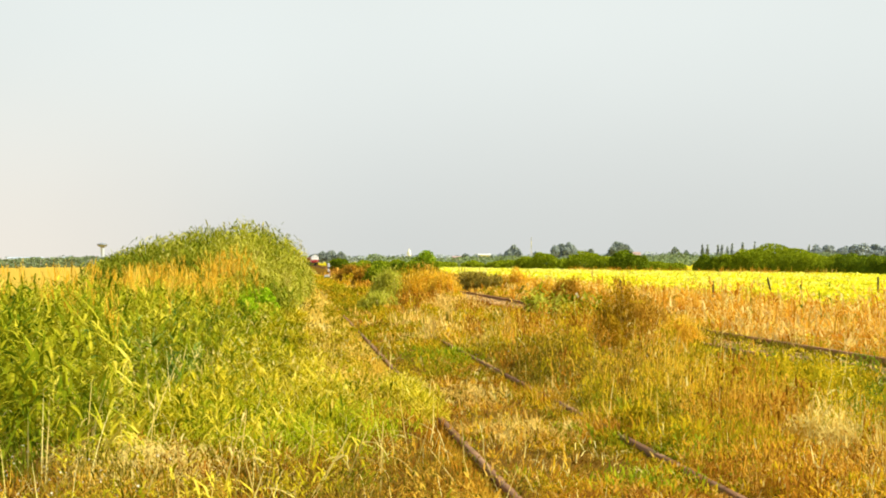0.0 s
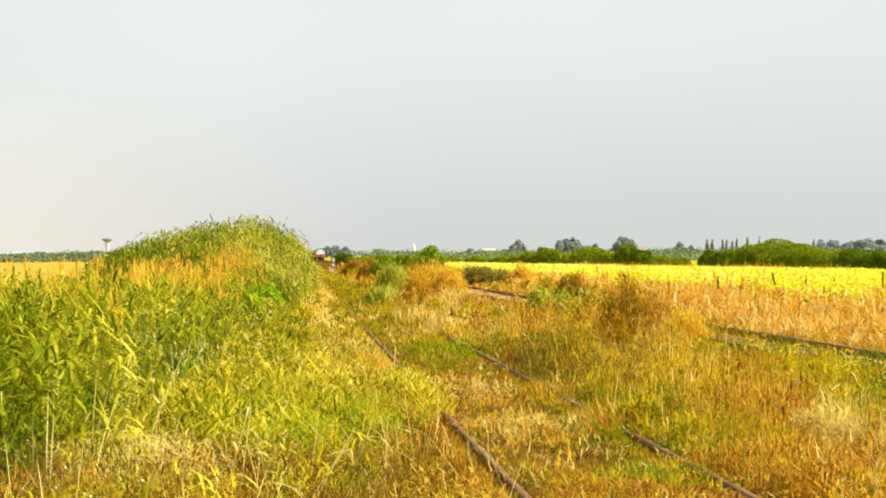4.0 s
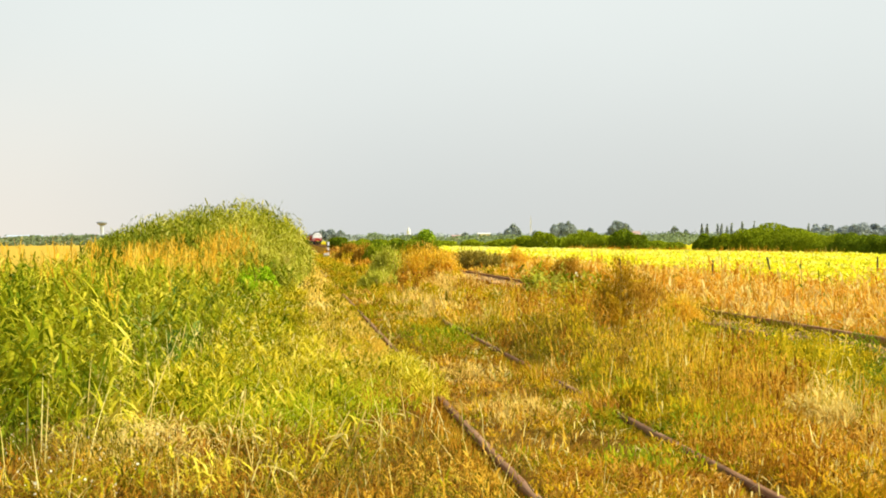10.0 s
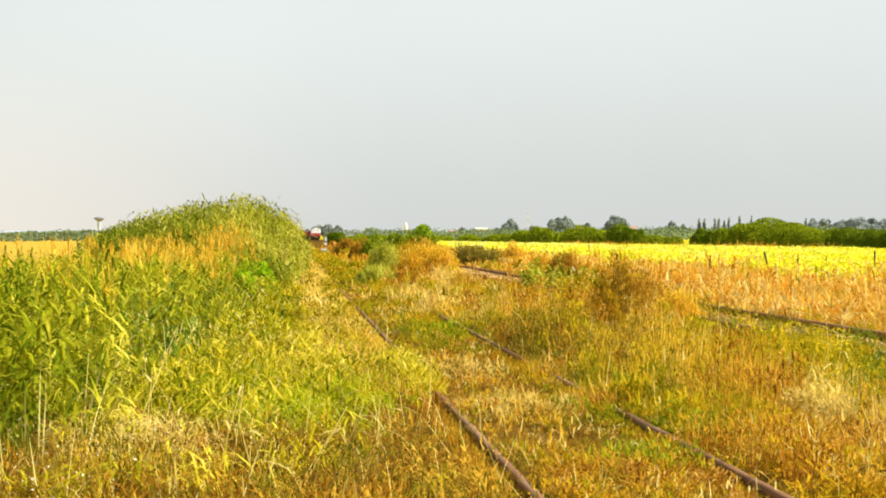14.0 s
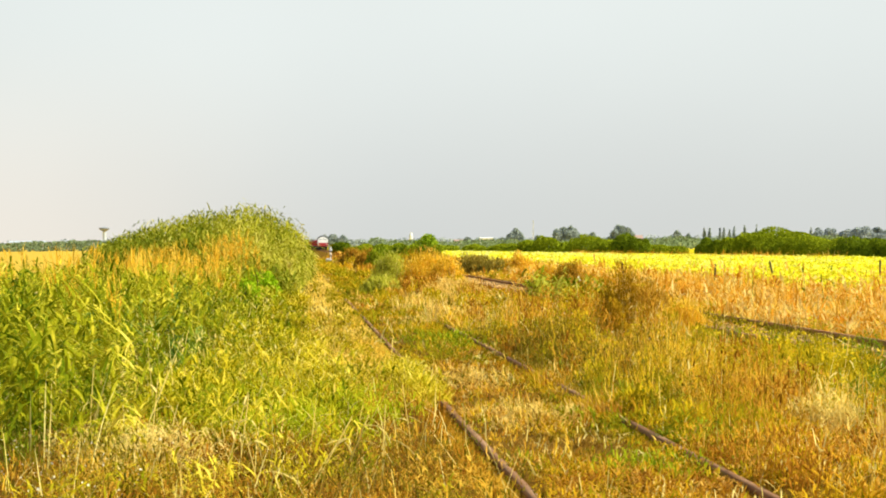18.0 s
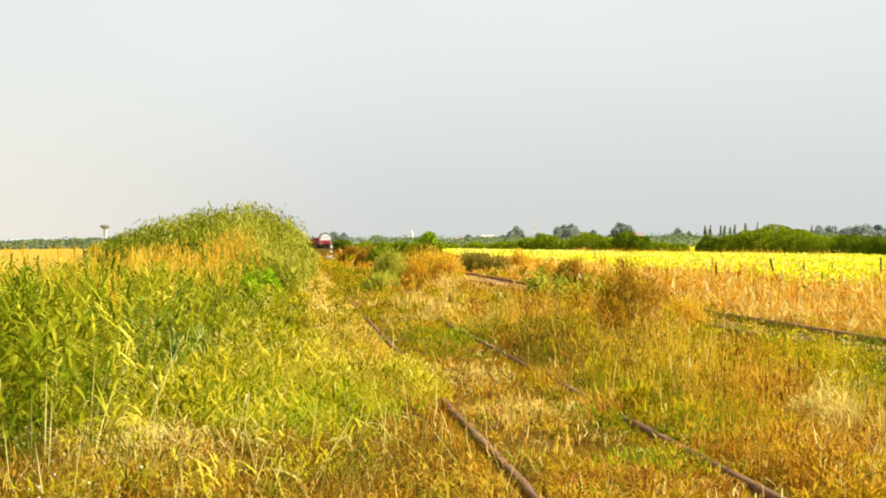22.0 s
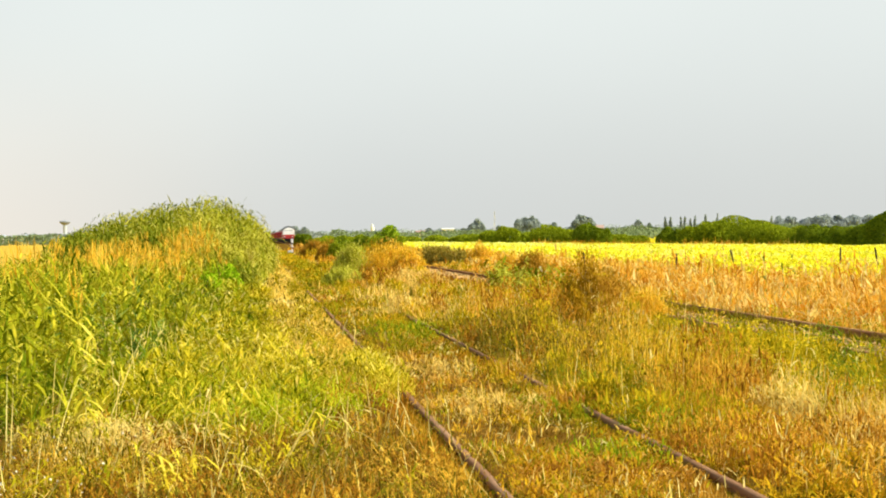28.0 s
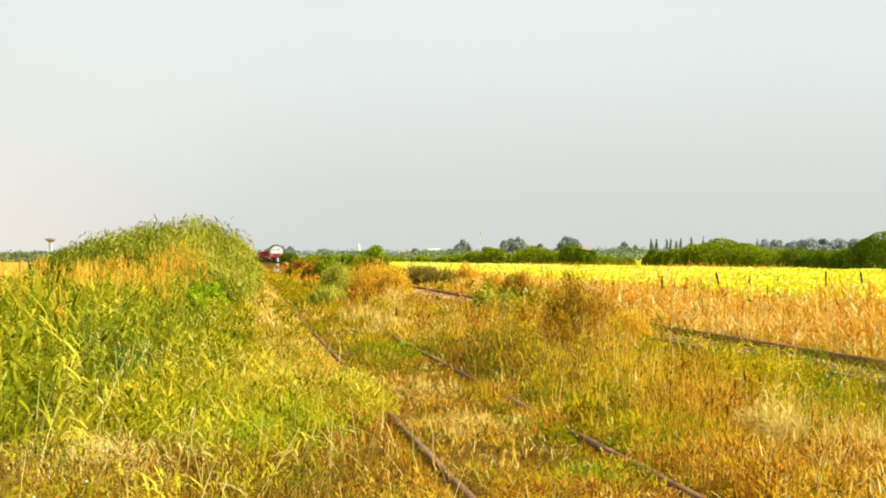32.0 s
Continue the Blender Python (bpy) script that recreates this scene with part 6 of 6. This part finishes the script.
# ---------------------------------------------------------------- the train
def bogie(parent, y):
    bm = box(bmesh.new(), -0.9, 0.9, y - 0.25, y + 0.25, 0.5, 0.85, 0.04)
    for s in (-1, 1):
        box(bm, s * 1.0 - 0.1, s * 1.0 + 0.1, y - 1.7, y + 1.7, 0.35, 0.75, 0.04)
    frame_part = part("bogie", bm, M_DARK, parent)
    for dy in (-1.1, 1.1):
        bm = bmesh.new()
        for s in (-1, 1):
            tube(bm, (s * 0.70, y + dy, 0.46), (s * 0.83, y + dy, 0.46), 0.46, 0.46, 18)
        tube(bm, (-0.75, y + dy, 0.46), (0.75, y + dy, 0.46), 0.09, 0.09, 8)
        part("wheelset", bm, M_DARK, frame_part)


def shell(bm, half, z0, z1, crown_z, y0, y1, nose=0.0):
    """A vehicle body with a rounded roof; nose leans the upper front back."""
    prof = [(-half, z0), (-half, z1)]
    for k in range(1, 8):
        a = math.pi - math.pi * k / 8
        prof.append((half * math.cos(a), z1 + (crown_z - z1) * math.sin(a)))
    prof += [(half, z1), (half, z0)]
    rings = []
    for i, y in enumerate((y0, y0 + 0.25, y1)):
        k = 0.93 if i == 0 else 1.0
        rings.append([bm.verts.new((x * k, y + (nose * max(0.0, (z - 1.8)) / 2 if i < 2 else 0), z if i else min(z, crown_z - 0.12))) for x, z in prof])
    for a, b in zip(rings, rings[1:]):
        for k in range(len(prof) - 1):
            bm.faces.new((a[k], a[k + 1], b[k + 1], b[k]))
        bm.faces.new((a[-1], a[0], b[0], b[-1]))
    bm.faces.new(list(reversed(rings[0])))
    bm.faces.new(rings[-1])
    bmesh.ops.recalc_face_normals(bm, faces=bm.faces)
    return bm


def locomotive():
    t = thing("locomotive", pose(8.0, 800, RAIL_TOP + 0.07), "red diesel locomotive with a rounded white front", "locomotive")
    part("body", shell(bmesh.new(), 1.40, 1.15, 2.75, 3.80, 1.6, 17.6), M_RED, t, "red side walls")
    part("cab_front", shell(bmesh.new(), 1.40, 2.05, 2.60, 3.74, 0.0, 1.62, 0.5), M_WHITE, t, "white rounded cab front")
    part("front_skirt", box(bmesh.new(), -1.4, 1.4, 0.02, 1.6, 1.05, 2.06, 0.08), M_RED, t, "red band under the cab")
    part("roof", shell(bmesh.new(), 1.36, 3.10, 3.20, 4.14, 1.0, 17.0), M_GREYPAINT, t, "dark grey rounded roof")
    for s in (-1, 1):
        part("windscreen", box(bmesh.new(), s * 0.58 - 0.40, s * 0.58 + 0.40, 0.30, 0.55, 2.55, 3.05, 0.03), M_GLASS, t)
        part("headlight", tube(bmesh.new(), (s * 0.95, -0.04, 1.6), (s * 0.95, 0.1, 1.6), 0.13, 0.13, 14), M_LAMP, t)
        part("buffer", tube(tube(bmesh.new(), (s * 0.87, 0.05, 1.05), (s * 0.87, -0.5, 1.05), 0.09, 0.09, 10), (s * 0.87, -0.5, 1.05), (s * 0.87, -0.56, 1.05), 0.23, 0.23, 16), M_DARK, t)
        part("side_door", box(bmesh.new(), s * 1.44 - 0.02, s * 1.44 + 0.02, 2.0, 2.65, 1.3, 3.1), M_WHITE, t)
        part("side_stripe", box(bmesh.new(), s * 1.45 - 0.01, s * 1.45 + 0.01, 3.0, 17.0, 1.9, 2.1), M_WHITE, t)
        part("handrail", tube(bmesh.new(), (s * 1.2, -0.1, 1.15), (s * 1.2, -0.05, 2.3), 0.02, 0.02, 6), M_STEEL, t)
    part("coupling", box(bmesh.new(), -0.12, 0.12, -0.3, 0.1, 0.92, 1.12, 0.02), M_DARK, t)
    part("underframe", box(bmesh.new(), -1.3, 1.3, 0.3, 17.4, 0.8, 1.15, 0.03), M_DARK, t)
    part("fuel_tank", box(bmesh.new(), -1.2, 1.2, 7.0, 10.8, 0.32, 0.82, 0.08), M_DARK, t)
    part("plough", box(bmesh.new(), -1.25, 1.25, 0.15, 0.35, 0.18, 0.85, 0.03), M_DARK, t)
    bogie(t, 3.8), bogie(t, 14.0)
    return t


def wagon():
    t = thing("wagon", pose(8.0, 830, RAIL_TOP + 0.07), "low red railway wagon with a flat red roof", "railway wagon", "wagons of the train")
    part("body", shell(bmesh.new(), 1.42, 1.15, 2.80, 3.05, 0.3, 21.6), M_RED, t)
    part("roof", shell(bmesh.new(), 1.25, 2.92, 2.98, 3.18, 0.5, 21.4), M_RED, t)
    part("underframe", box(bmesh.new(), -1.3, 1.3, 0.2, 21.7, 0.85, 1.15, 0.03), M_DARK, t)
    for k in range(7):
        for s in (-1, 1):
            part("rib", box(bmesh.new(), s * 1.42 - 0.04, s * 1.42 + 0.04, 2.0 + 3.0 * k - 0.05, 2.0 + 3.0 * k + 0.05, 1.2, 2.8), M_RED, t)
    for s in (-1, 1):
        for y in (-0.1, 22.0):
            part("buffer", tube(bmesh.new(), (s * 0.87, 0.2 if y < 1 else 21.7, 1.05), (s * 0.87, y, 1.05), 0.16, 0.16, 10), M_DARK, t)
    bogie(t, 3.6), bogie(t, 18.3)
    return t


make_verge()
make_bed()
make_weeds()
make_second_edges()
make_ballast()
make_straw()
make_crop()
make_reeds()
make_hedges()
make_hedge_foot()
make_plants()
make_distance()
small_things()
LOCO = locomotive()
WAGONS = [wagon()]
for _i in range(17):
    WAGONS.append(copy_thing(WAGONS[0], pose(8.0, 830 + 22 * _i, RAIL_TOP + 0.07)))
make_track("track_main", lambda y: MAIN_X, "overgrown rusty railway track sunk in weeds", -40, 420, -12, 90, 11, RAIL_TOP, M_RAIL)
make_track("track_second", second_x, "second railway track half hidden in dry weeds", -40, 1250, 28, 118, 23, RAIL_TOP + 0.07, M_RAIL_PALE)

# seconds, and how far off the front of the train is
TRAIN = [(0.0, 812.0), (5.0, 765.0), (10.0, 717.0), (15.0, 668.0), (20.0, 617.0), (26.0, 566.0), (32.0, 522.0)]


def motions():
    for car, back in [(LOCO, 0.0)] + [(w, 18.2 + 22.1 * i) for i, w in enumerate(WAGONS)]:
        walk(car, [(t, pose(8.0, d + back, RAIL_TOP + 0.07)) for t, d in TRAIN])


motions()
